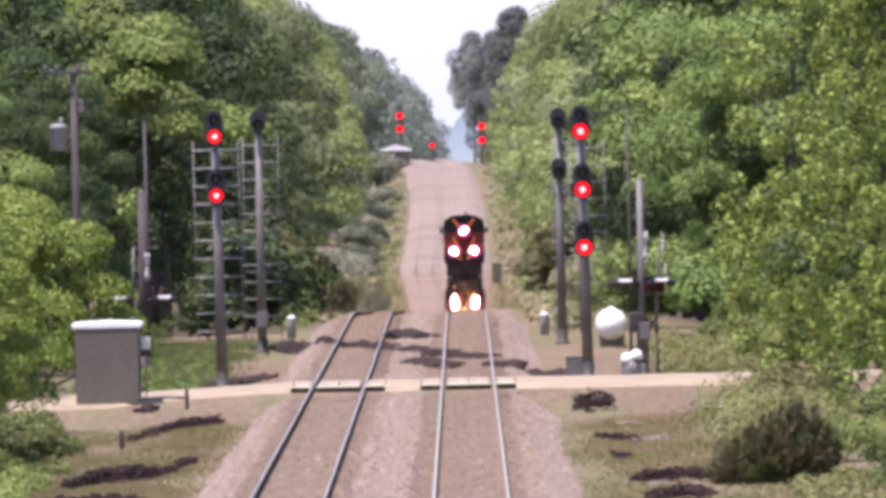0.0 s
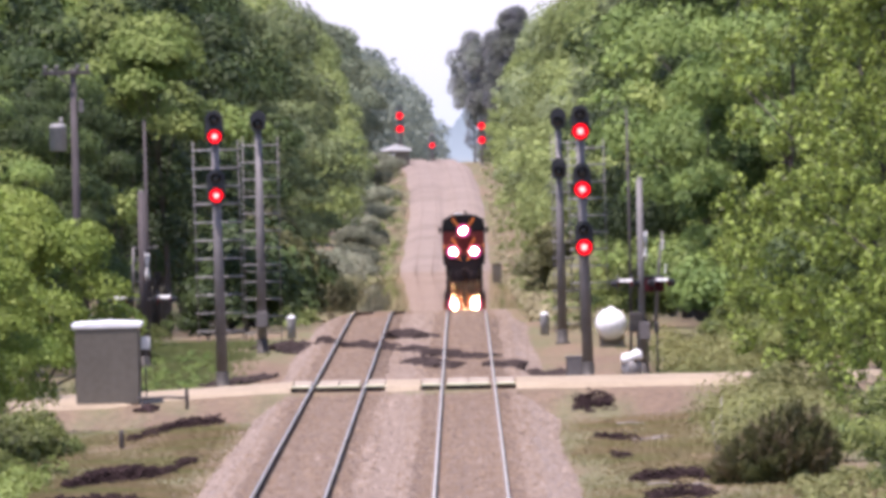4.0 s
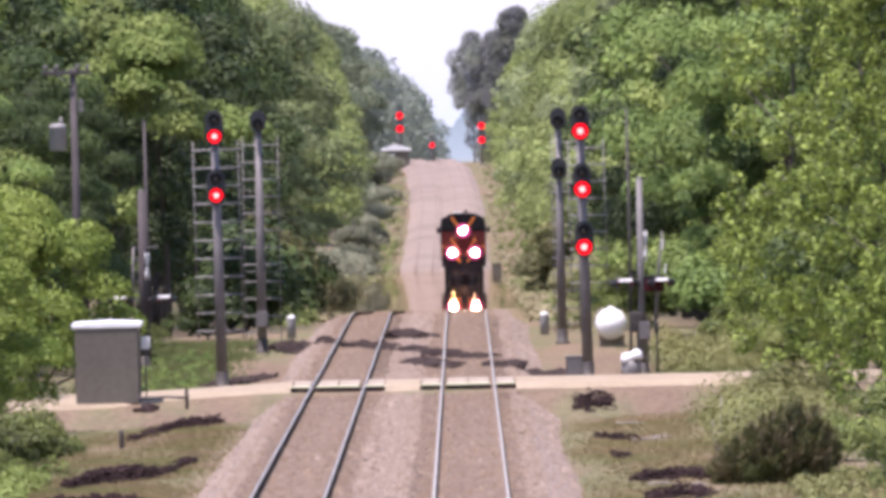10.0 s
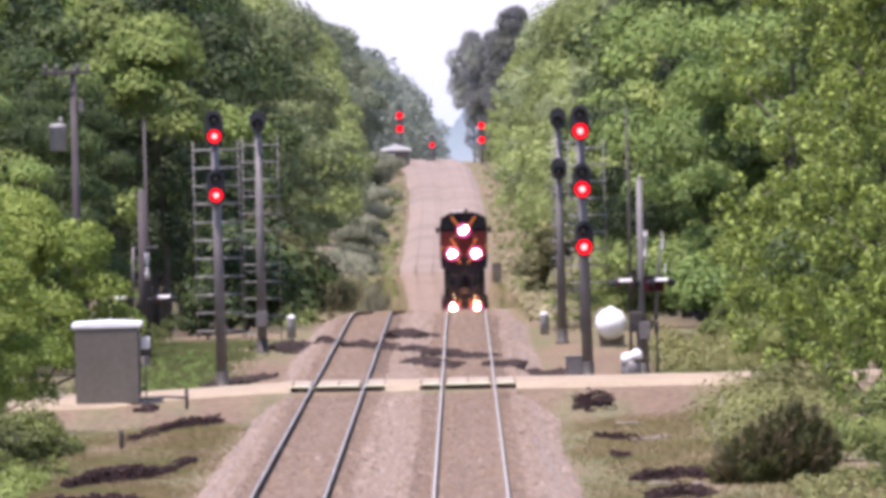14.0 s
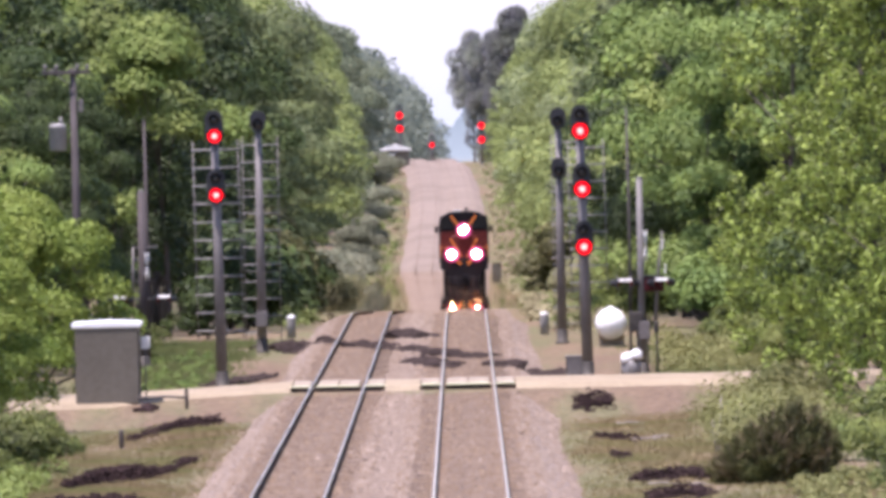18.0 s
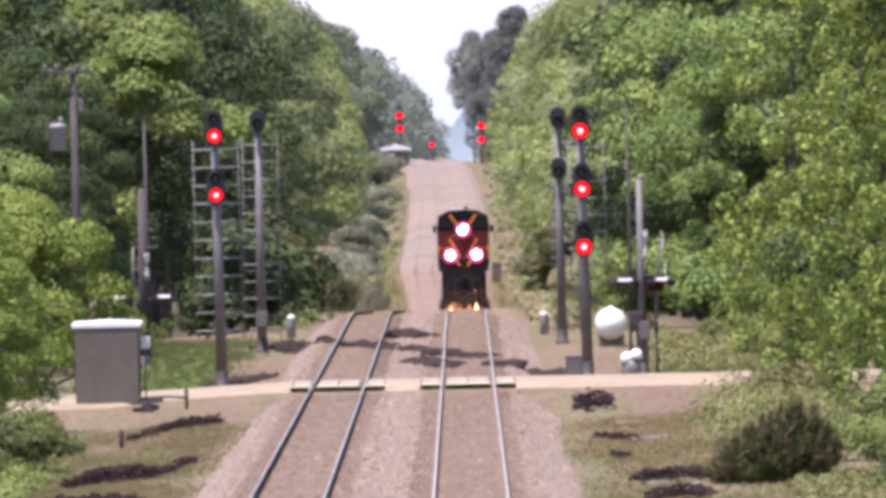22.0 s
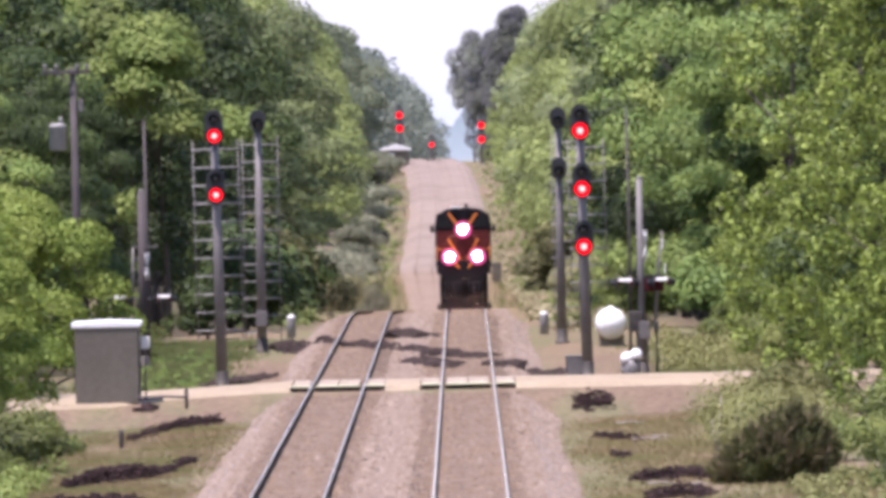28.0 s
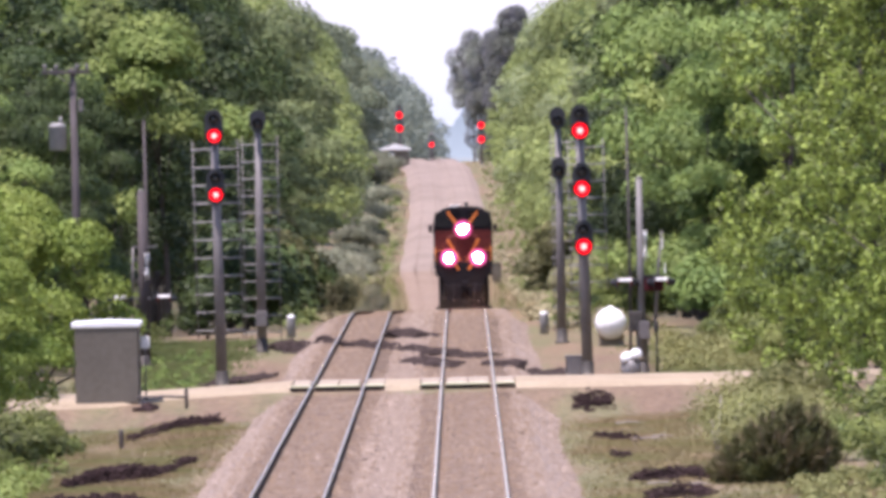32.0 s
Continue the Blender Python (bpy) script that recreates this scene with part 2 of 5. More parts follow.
def box(sx, sy, sz, c=(0, 0, 0), bevel=0.0, m=None, bm=None):
    """A box of that size about c, its edges bevelled."""
    own = bmesh.new()
    bmesh.ops.create_cube(own, size=1, matrix=Matrix.Translation(c) @ Matrix.Diagonal((sx, sy, sz, 1)))
    if bevel:
        bmesh.ops.bevel(own, geom=own.edges[:], offset=bevel, segments=2, affect="EDGES", profile=0.6)
    if m is not None:
        own.transform(m)
    return merged(own, bm)


def merged(own, bm):
    if bm is None:
        return own
    me = bpy.data.meshes.new("tmp")
    own.to_mesh(me)
    own.free()
    bm.from_mesh(me)
    bpy.data.meshes.remove(me)
    return bm


def tube(points, radii, seg=8, bm=None):
    """A tapered round bar through points."""
    own = bmesh.new()
    rings = []
    pts = [Vector(p) for p in points]
    for i, p in enumerate(pts):
        d = (pts[min(i + 1, len(pts) - 1)] - pts[max(i - 1, 0)]).normalized()
        a = d.orthogonal().normalized()
        if abs(d.z) < 0.99:
            a = d.cross(Vector((0, 0, 1))).normalized()
        b = d.cross(a)
        rings.append([own.verts.new(p + (a * math.cos(k * math.tau / seg) + b * math.sin(k * math.tau / seg)) * radii[i]) for k in range(seg)])
    for r, s in zip(rings, rings[1:]):
        for k in range(seg):
            f = own.faces.new((r[k], r[(k + 1) % seg], s[(k + 1) % seg], s[k]))
            f.smooth = True
    own.faces.new(rings[0][::-1])
    own.faces.new(rings[-1])
    bmesh.ops.recalc_face_normals(own, faces=own.faces[:])
    return merged(own, bm)


def lathe(profile, seg=20, m=None, bm=None):
    """Turns (radius, height) pairs about z."""
    own = bmesh.new()
    rings = [[own.verts.new((r * math.cos(k * math.tau / seg), r * math.sin(k * math.tau / seg), z)) for k in range(seg)] for r, z in profile]
    for r, s in zip(rings, rings[1:]):
        for k in range(seg):
            own.faces.new((r[k], r[(k + 1) % seg], s[(k + 1) % seg], s[k])).smooth = True
    own.faces.new(rings[0][::-1])
    own.faces.new(rings[-1])
    bmesh.ops.recalc_face_normals(own, faces=own.faces[:])
    if m is not None:
        own.transform(m)
    return merged(own, bm)


def extruded(outline, length, m=None, bm=None, bevel=0.0):
    """A prism: outline in x, z, its depth along y from 0 to length."""
    own = bmesh.new()
    a = [own.verts.new((x, 0, z)) for x, z in outline]
    b = [own.verts.new((x, length, z)) for x, z in outline]
    own.faces.new(a)
    own.faces.new(b[::-1])
    for i in range(len(a)):
        j = (i + 1) % len(a)
        own.faces.new((a[j], a[i], b[i], b[j]))
    bmesh.ops.recalc_face_normals(own, faces=own.faces[:])
    if bevel:
        bmesh.ops.bevel(own, geom=own.edges[:], offset=bevel, segments=1, affect="EDGES")
    if m is not None:
        own.transform(m)
    return merged(own, bm)


def quads_mesh(name, verts, faces, material, smooth=False):
    me = bpy.data.meshes.new(name)
    verts, faces = np.asarray(verts, np.float32), np.asarray(faces, np.int32)
    k = faces.shape[1]
    me.vertices.add(len(verts))
    me.vertices.foreach_set("co", verts.ravel())
    me.loops.add(faces.size)
    me.loops.foreach_set("vertex_index", faces.ravel())
    me.polygons.add(len(faces))
    me.polygons.foreach_set("loop_start", np.arange(0, faces.size, k, dtype=np.int32))
    me.update(calc_edges=True)
    if smooth:
        me.polygons.foreach_set("use_smooth", np.ones(len(faces), bool))
    for x in (material if isinstance(material, tuple) else (material,)):
        me.materials.append(M[x])
    return me


# ---- lie of the land ----
STATIONS = [(-600, 0), (300, 0), (446, 0), (520, -1.25), (596, -2.18), (668, -2.93), (748, -3.79), (852, -4.85), (960, -6.0), (1040, -6.1),
            (1125, -5.0), (1230, -2.9), (1330, -0.2), (1420, 1.8), (1490, 2.0), (1700, -1.0), (2000, -3.4), (2800, -8.5), (5000, -12)]
_d = np.arange(-600, 5001, 1.0)
_z = np.interp(_d, [s[0] for s in STATIONS], [s[1] for s in STATIONS])


def eased(z, half):
    k = np.hanning(2 * half + 1)
    return np.convolve(np.pad(z, half, mode="edge"), k / k.sum(), "valid")


# a short crest beyond the level crossing, long easy curves past it
_b = np.clip((_d - 500) / 80, 0, 1)
_z = eased(_z, 18) * (1 - _b) + eased(_z, 30) * _b


def rail_z(y):
    return np.interp(y, _d, _z)


def bend(y):
    """The line bends away to the left beyond the second hill."""
    return -3.2e-5 * np.clip(np.asarray(y, float) - 1200, 0, 900) ** 2


def ground_z(x, y):
    x, y = np.asarray(x, float), np.asarray(y, float)
    off = np.abs(x - bend(y) + 1.8)
    base = -0.62 + 0.1 * np.sin(x * 0.7 + y * 0.05) * np.sin(y * 0.043 + x * 0.2) + 0.02 * np.clip(off - 12, 0, 60)
    road = np.clip(1 - np.abs(y - 326.5) / np.where((x > 1) & (y > 326), 26.0, 16.0), 0, 1) * 0.9
    road = np.minimum(road * 2, 1)
    fall = 0.16 * np.clip((off - 4.5) / 4.0, 0, 1) * (x < -1.8)
    return rail_z(y) + base * (1 - road) - (0.16 + fall) * road


def ground():
    xs = np.concatenate([-np.geomspace(2500, 30, 24), np.linspace(-28, 28, 57), np.geomspace(30, 2500, 24)])
    ys = np.concatenate([np.linspace(-600, 180, 20), np.arange(190, 1650, 5.0), np.geomspace(1660, 4900, 24)])
    X, Y = np.meshgrid(xs, ys)
    Z = ground_z(X, Y)
    v = np.stack([X, Y, Z], -1).reshape(-1, 3)
    w, h = len(xs), len(ys)
    i = (np.arange(h - 1)[:, None] * w + np.arange(w - 1)[None]).ravel()
    ob = new("ground", quads_mesh("ground", v, np.stack([i, i + 1, i + w + 1, i + w], -1), "ground", True))
    tagged(ob, "patchy green and dry grass over reddish soil", "ground", kind="structure")


ground()


def sky_backdrop():
    """Bright hazy air on the horizon, far behind all else."""
    m, n, l, p = graph("horizon_air")
    tc, xyz, ramp = n.new("ShaderNodeTexCoord"), n.new("ShaderNodeSeparateXYZ"), n.new("ShaderNodeMapRange")
    l.new(tc.outputs["Object"], xyz.inputs[0])
    l.new(xyz.outputs[2], ramp.inputs[0])
    ramp.inputs[1].default_value, ramp.inputs[2].default_value = -20.0, 80.0
    em = n.new("ShaderNodeEmission")
    l.new(mixed(n, l, ramp.outputs[0], (0.46, 0.54, 0.62), (0.6, 0.6, 0.62)), em.inputs[0])
    em.inputs[1].default_value = 1.0
    l.new(em.outputs[0], n["Material Output"].inputs[0])
    M["horizon_air"] = m
    v = [(-900, 4850, -60), (900, 4850, -60), (900, 4850, 600), (-900, 4850, 600)]
    ob = new("backdrop", quads_mesh("backdrop", v, [(0, 1, 2, 3)], "horizon_air"))
    tagged(ob, "white hazy sky over the horizon", "sky", kind="structure")


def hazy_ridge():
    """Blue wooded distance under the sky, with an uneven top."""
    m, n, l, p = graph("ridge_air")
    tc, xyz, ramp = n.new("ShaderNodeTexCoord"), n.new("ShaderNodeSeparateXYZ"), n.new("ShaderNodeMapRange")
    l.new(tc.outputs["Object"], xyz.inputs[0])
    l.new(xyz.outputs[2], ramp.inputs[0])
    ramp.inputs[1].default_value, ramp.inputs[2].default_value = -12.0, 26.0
    # haze painted as glow: paler at the foot, bluer above
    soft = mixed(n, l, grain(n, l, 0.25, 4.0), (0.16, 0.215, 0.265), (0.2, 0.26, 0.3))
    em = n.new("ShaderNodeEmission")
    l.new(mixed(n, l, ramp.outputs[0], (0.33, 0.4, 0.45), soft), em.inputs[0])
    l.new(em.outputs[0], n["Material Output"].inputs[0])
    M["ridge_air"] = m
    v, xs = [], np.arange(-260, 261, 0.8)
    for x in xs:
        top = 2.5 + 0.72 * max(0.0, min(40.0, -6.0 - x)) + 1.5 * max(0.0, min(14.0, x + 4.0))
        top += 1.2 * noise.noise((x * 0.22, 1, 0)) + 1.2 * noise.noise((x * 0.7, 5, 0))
        v += [(x, 4700, -60), (x, 4700, top)]
    i = np.arange(len(xs) - 1) * 2
    ob = new("backdrop", quads_mesh("backdrop", v, np.stack([i, i + 2, i + 3, i + 1], -1), "ridge_air"))
    tagged(ob, "blue hazy wooded ridge in the far distance", "far hills", kind="structure")


sky_backdrop()
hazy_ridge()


def swept(outline, y0, y1, step, x0, dz=0.0):
    """Vertices and faces of an open outline (x, z) swept along the line."""
    ys = np.arange(y0, y1 + 0.1, step)
    ys = np.unique(np.concatenate([ys, np.arange(max(y0, 430), min(y1, 470), 1.0)]))  # finer over the crest
    o = np.array(outline)
    X = x0 + bend(ys)[:, None] + o[None, :, 0]
    Z = rail_z(ys)[:, None] + o[None, :, 1] + dz
    Y = np.repeat(ys[:, None], len(o), 1)
    v = np.stack([X, Y, Z], -1).reshape(-1, 3)
    k = len(o)
    i = (np.arange(len(ys) - 1)[:, None] * k + np.arange(k - 1)[None]).ravel()
    return v, np.stack([i, i + 1, i + k + 1, i + k], -1)


TRACKS = (0.03, -3.70)

# the far stretch has haze painted into its colour
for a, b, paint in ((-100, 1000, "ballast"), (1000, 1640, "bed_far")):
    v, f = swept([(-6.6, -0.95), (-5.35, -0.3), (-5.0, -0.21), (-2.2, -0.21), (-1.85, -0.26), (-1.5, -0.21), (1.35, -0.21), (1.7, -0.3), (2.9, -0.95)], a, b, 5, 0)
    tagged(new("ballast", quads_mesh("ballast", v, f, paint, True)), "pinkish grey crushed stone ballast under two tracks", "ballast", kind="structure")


def rust_bed(x0):
    """Brown, oil-darkened stone between and beside the rails; the far stretch paled for haze."""
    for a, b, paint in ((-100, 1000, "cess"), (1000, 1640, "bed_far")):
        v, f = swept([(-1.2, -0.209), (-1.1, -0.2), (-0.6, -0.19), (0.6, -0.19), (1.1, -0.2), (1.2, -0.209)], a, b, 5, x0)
        v[:, 2] += 0.17 * np.clip((v[:, 1] - 1000) / 120, 0, 1)  # bed raised to make the far rails faint in the camera's view
        tagged(new("track_bed", quads_mesh("track_bed", v, f, paint, True)), "rust-brown stained stone between the rails, paled for haze far off", "track bed", kind="structure")


def hot_air():
    """Sun-heated air over the dip beyond the crest, as a mirror sheet: clear from above, a mirror to a flat glance."""
    m, n, l, p = graph("hot_air")
    clear, gloss, mx, fr = (n.new("ShaderNode" + k) for k in ("BsdfTransparent", "BsdfGlossy", "MixShader", "Fresnel"))
    fr.inputs["IOR"].default_value = 1.2
    gloss.inputs["Roughness"].default_value = 0.016
    gloss.inputs["Color"].default_value = (0.96, 0.9, 0.84, 1)
    l.new(fr.outputs[0], mx.inputs[0])
    l.new(clear.outputs[0], mx.inputs[1])
    l.new(gloss.outputs[0], mx.inputs[2])
    l.new(mx.outputs[0], n["Material Output"].inputs[0])
    M["hot_air"] = m
    v = []
    ys = np.arange(453, 1001, 5.0)
    for y in ys:
        # height and slope set to fit the camera's view
        z = -0.25 - 0.0110 * (y - 466)
        v += [(-6.1, y, z), (2.4, y, z)]
    i = np.arange(len(ys) - 1) * 2
    ob = new("hot_air", quads_mesh("hot_air", v, np.stack([i, i + 1, i + 3, i + 2], -1), "hot_air", True))
    ob.visible_shadow = False
    tagged(ob, "shimmering layer of hot air that mirrors like water", "mirage", kind="structure")


hot_air()


def rail_outline(worn):
    """Foot, web and head; the wheels polish a strip of the head. Corner facets are tilted to show lamp glints in the
    camera's view.
    """
    half = [(-0.07, -0.17), (-0.07, -0.155), (-0.012, -0.135), (-0.012, -0.045), (-0.037, -0.035), (-0.037, -0.012), (-0.0313, -0.0041), (-0.026, -0.001), (-worn, 0.001)]
    return half + [(-x, z) for x, z in reversed(half)]


def track(x0, first, last, bright, worn, polished, steel, side_paint, label):
    t = thing("railway_track", Matrix.Identity(4), "straight steel rails on timber sleepers in ballast", "railway track", "pair of tracks", "structure")
    for side in (-0.754, 0.754):
        for a, b, head in ((-100, bright, steel), (bright, 1640, "rail_hazed")):
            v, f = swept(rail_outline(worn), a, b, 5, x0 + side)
            ob = part("rail", quads_mesh("rail", v, f, (side_paint if head == steel else head, head)), None, t, label if head == steel else "far rail toned like the bed for haze")
            top = np.zeros(len(f), np.int32)
            top.reshape(-1, 17)[:, polished] = 1
            ob.data.polygons.foreach_set("material_index", top)
            curved = np.zeros(len(f), bool)
            curved.reshape(-1, 17)[:, [5, 6, 7, 8, 9, 10, 11]] = steel == "rail_head"
            ob.data.polygons.foreach_set("use_smooth", curved)
    sleeper = mesh_of("sleeper", box(2.6, 0.23, 0.17, bevel=0.012), "tie")
    verts, faces = [], []
    cube = np.array([(a, b, c) for a in (-1.3, 1.3) for b in (-0.115, 0.115) for c in (-0.09, 0.085)])
    quad = np.array([(0, 1, 3, 2), (4, 6, 7, 5), (0, 4, 5, 1), (2, 3, 7, 6), (1, 5, 7, 3), (0, 2, 6, 4)])
    for k, y in enumerate(np.arange(-100, 700, 0.56)):
        z = float(rail_z(y)) - 0.268 + random.uniform(-0.006, 0.006)
        if first < y < last:
            part("sleeper", sleeper, None, t, at=pose(x0 + random.uniform(-0.03, 0.03), y, z, 0, 0, random.uniform(-0.6, 0.6)))
        elif not 323.3 < y < 331.5:
            verts.append(cube + (x0 + random.uniform(-0.03, 0.03), y, z))
            faces.append(quad + 8 * len(faces))
    rest = part("sleepers", quads_mesh("sleepers", np.concatenate(verts), np.concatenate(faces), "tie"), None, t)
    tagged(rest, kind="stuff")


for x in TRACKS:
    rust_bed(x)


# ---- foliage ----
def crown_blobs(rnd, height, radius, low, count, puff, flat=(0.75, 1.1)):
    """Clumps that fill an uneven crown."""
    out = []
    for i in range(count):
        h = rnd.uniform(0, 1) ** 0.85
        wide = radius * (0.55 + 0.6 * math.sin(math.pi * min(1, 0.18 + 0.8 * h))) * (1.0 if h < 0.75 else 1.0 - (h - 0.75) * 2.2)
        a, r = rnd.uniform(0, math.tau), wide * math.sqrt(rnd.uniform(0.08, 1.0))
        p = puff * rnd.uniform(0.65, 1.35)
        z = low + p * 0.5 + (height - low - p) * h
        if i % 6 == 0:
            r *= 0.25
        out.append((r * math.cos(a), r * math.sin(a), z, p, p * rnd.uniform(*flat)))
    return out


ROUGH = {"leaf_near": 0.8, "leaf_dusk": 1.2, "leaf_bright": 0.6, "leaf_hill": 1.0, "leaf_blue": 0.7}


def leaves(name, blobs, count, size, material, seed, droop=0.0):
    """One mesh of many small leaves, spread over the clumps."""
    g = np.random.default_rng(seed)
    b = np.array(blobs)
    w = b[:, 3] ** 2
    pick = g.choice(len(b), count, p=w / w.sum())
    d = g.normal(size=(count, 3))
    if ROUGH.get(material, 0) < 0.8:
        d[:, 2] = np.where(d[:, 2] < -0.25, -0.4 * d[:, 2], d[:, 2]) + 0.15
    d /= np.linalg.norm(d, axis=1)[:, None]
    r = 1.1 - 0.42 * g.random(count) ** 2.0
    c = b[pick]
    pos = c[:, :3] + d * r[:, None] * np.stack([c[:, 3], c[:, 3], c[:, 4]], -1)
    nrm = d * 1.0 + g.normal(size=(count, 3)) * ROUGH.get(material, 0.4) + np.array([0, 0, 0.3])
    nrm /= np.linalg.norm(nrm, axis=1)[:, None]
    a = np.cross(nrm, g.normal(size=(count, 3)))
    a /= np.linalg.norm(a, axis=1)[:, None]
    a[:, 2] -= droop
    e = np.cross(nrm, a)
    s = size * g.uniform(0.6, 1.4, count)[:, None]
    v = np.stack([pos - a * s * 1.1, pos + a * s * 0.8 + e * s * 0.75, pos + a * s * 0.8 - e * s * 0.75], 1).reshape(-1, 3)
    return quads_mesh(name, v, np.arange(count * 3).reshape(-1, 3), material)


def trunk_mesh(rnd, height, thick, blobs, limbs):
    bm = bmesh.new()
    pts, rad = [], []
    x = y = 0.0
    for i in range(7):
        h = i / 6
        pts.append((x, y, -0.3 + h * height * 0.86))
        rad.append(thick * (1.25 if i == 0 else 1) * (1 - 0.86 * h))
        x, y = x + rnd.uniform(-0.12, 0.12) * height / 12, y + rnd.uniform(-0.12, 0.12) * height / 12
    tube(pts, rad, 8, bm)
    for b in rnd.sample(blobs, min(limbs, len(blobs))):
        h = max(0.12, min(0.85, (b[2] - 1.2) / height))
        i = min(5, int(h * 6))
        a = Vector(pts[i])
        e = Vector(b[:3])
        mid = a.lerp(e, 0.5) + Vector((0, 0, 0.25))
        tube([a, mid, e], [rad[i] * 0.45, rad[i] * 0.3, 0.02], 5, bm)
    return mesh_of("trunk", bm, "bark")


def tree_model(seed, height, radius, low, count, puff, n, size, material, label, thick=0.16, flat=(0.75, 1.1)):
    rnd = random.Random(seed)
    blobs = crown_blobs(rnd, height, radius, low, count, puff, flat)
    t = thing("tree", pose(0, -400, 0), label, "tree")
    part("trunk", trunk_mesh(rnd, height, thick, blobs, 9), None, t)
    part("crown", leaves("crown", blobs, n, size, material, seed), None, t)
    return t


def shrub_model(name, seed, height, radius, n, size, material, label, count=16, puff=0.5):
    rnd = random.Random(seed)
    blobs = crown_blobs(rnd, height, radius, 0.05, count, puff)
    t = thing(name, pose(0, -400, 0), label, "shrub")
    for b in rnd.sample(blobs, 3):
        part("stem", tube([(0, 0, -0.1), (b[0] * 0.4, b[1] * 0.4, b[2] * 0.5), b[:3]], [0.035, 0.025, 0.008], 5), "bark", t)
    part("foliage", leaves("foliage", blobs, n, size, material, seed), None, t)
    return t


used = set()


def plant(model, x, y, turn=0.0, scale=1.0, group="", dz=0.0):
    """The model itself goes to its first place, copies to the others."""
    m = Matrix.Translation((x, y, float(ground_z(x, y)) - 0.05 + dz)) @ Matrix.Rotation(turn, 4, "Z")
    if model.name in used:
        model = copy_thing(model, m)
    else:
        used.add(model.name)
        model.matrix_basis = m
    model.scale = (scale, scale, scale * random.uniform(0.94, 1.08))
    if group:
        model["group"] = group
    return model


NEAR = [tree_model(11, 15, 4.0, 0.4, 25, 1.25, 24000, 0.08, "leaf_light", "broad leafy tree with yellow-green sunlit leaves", 0.16, (0.6, 0.95)),
        tree_model(12, 16, 4.2, 0.6, 23, 1.35, 23000, 0.085, "leaf_oak", "dense mid-green broadleaf tree at the wood's edge", 0.16, (0.6, 0.95)),
        tree_model(13, 15, 4.0, 0.6, 20, 1.35, 23000, 0.085, "leaf_deep", "broadleaf tree at the wood's edge, leaves darkened for shade", 0.16, (0.6, 0.95))]
MID = [tree_model(21, 17, 4.2, 0.6, 23, 1.4, 8500, 0.135, "leaf_oak", "leafy mid-green tree beside the railway line"),
       tree_model(22, 17, 4.2, 0.8, 22, 1.4, 8500, 0.135, "leaf_light", "leafy light green tree beside the railway line"),
       tree_model(23, 17, 4.3, 0.8, 22, 1.4, 8500, 0.135, "leaf_deep", "leafy tree beside the railway line, leaves darkened for shade")]
# FAR and HAZY trees carry leaf colours paled for haze
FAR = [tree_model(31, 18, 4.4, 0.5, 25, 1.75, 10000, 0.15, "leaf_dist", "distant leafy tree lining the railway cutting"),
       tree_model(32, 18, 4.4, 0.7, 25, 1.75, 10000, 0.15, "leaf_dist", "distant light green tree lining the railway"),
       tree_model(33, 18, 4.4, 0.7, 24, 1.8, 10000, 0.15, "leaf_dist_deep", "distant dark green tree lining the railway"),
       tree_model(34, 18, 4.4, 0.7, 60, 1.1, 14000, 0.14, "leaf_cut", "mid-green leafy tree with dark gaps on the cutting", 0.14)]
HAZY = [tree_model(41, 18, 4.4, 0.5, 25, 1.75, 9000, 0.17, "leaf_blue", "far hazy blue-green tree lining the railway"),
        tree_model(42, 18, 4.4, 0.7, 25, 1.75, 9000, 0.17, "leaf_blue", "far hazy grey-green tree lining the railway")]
HEIGHT = {**{m.name: 18 for m in HAZY}, **{m.name: h for m, h in zip(NEAR, (15, 16, 15))}, **{m.name: 17 for m in MID}, **{m.name: 18 for m in FAR}}


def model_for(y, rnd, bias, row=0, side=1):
    # pools by distance; the farther ones have haze in their colour
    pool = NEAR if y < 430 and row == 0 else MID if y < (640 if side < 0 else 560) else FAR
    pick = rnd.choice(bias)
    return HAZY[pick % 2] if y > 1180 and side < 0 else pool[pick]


def wood_behind(name, spots, count, size, material, label, seed):
    """Trees too far back to be told apart, as one mass of leaves."""
    rnd = random.Random(seed)
    blobs = []
    for x, y, h, r in spots:
        z = float(ground_z(x, y))
        for b in crown_blobs(rnd, h, r, 0.3, 20, r * 0.42):
            blobs.append((b[0] + x, b[1] + y, b[2] + z, b[3], b[4]))
    ob = new(name, leaves(name, blobs, count, size, material, seed))
    tagged(ob, label, "woods", kind="stuff")


def top_left(y):
    return float(np.interp(y, (340, 480, 585, 700, 850, 1000, 1200, 1400, 1600), (13.5, 13.5, 13.0, 13.2, 14.6, 15.8, 17.0, 16.8, 15.6)))


def top_right(y):
    return float(np.interp(y, (340, 600, 850, 1200, 1600), (15, 14.5, 15.8, 17, 18)))


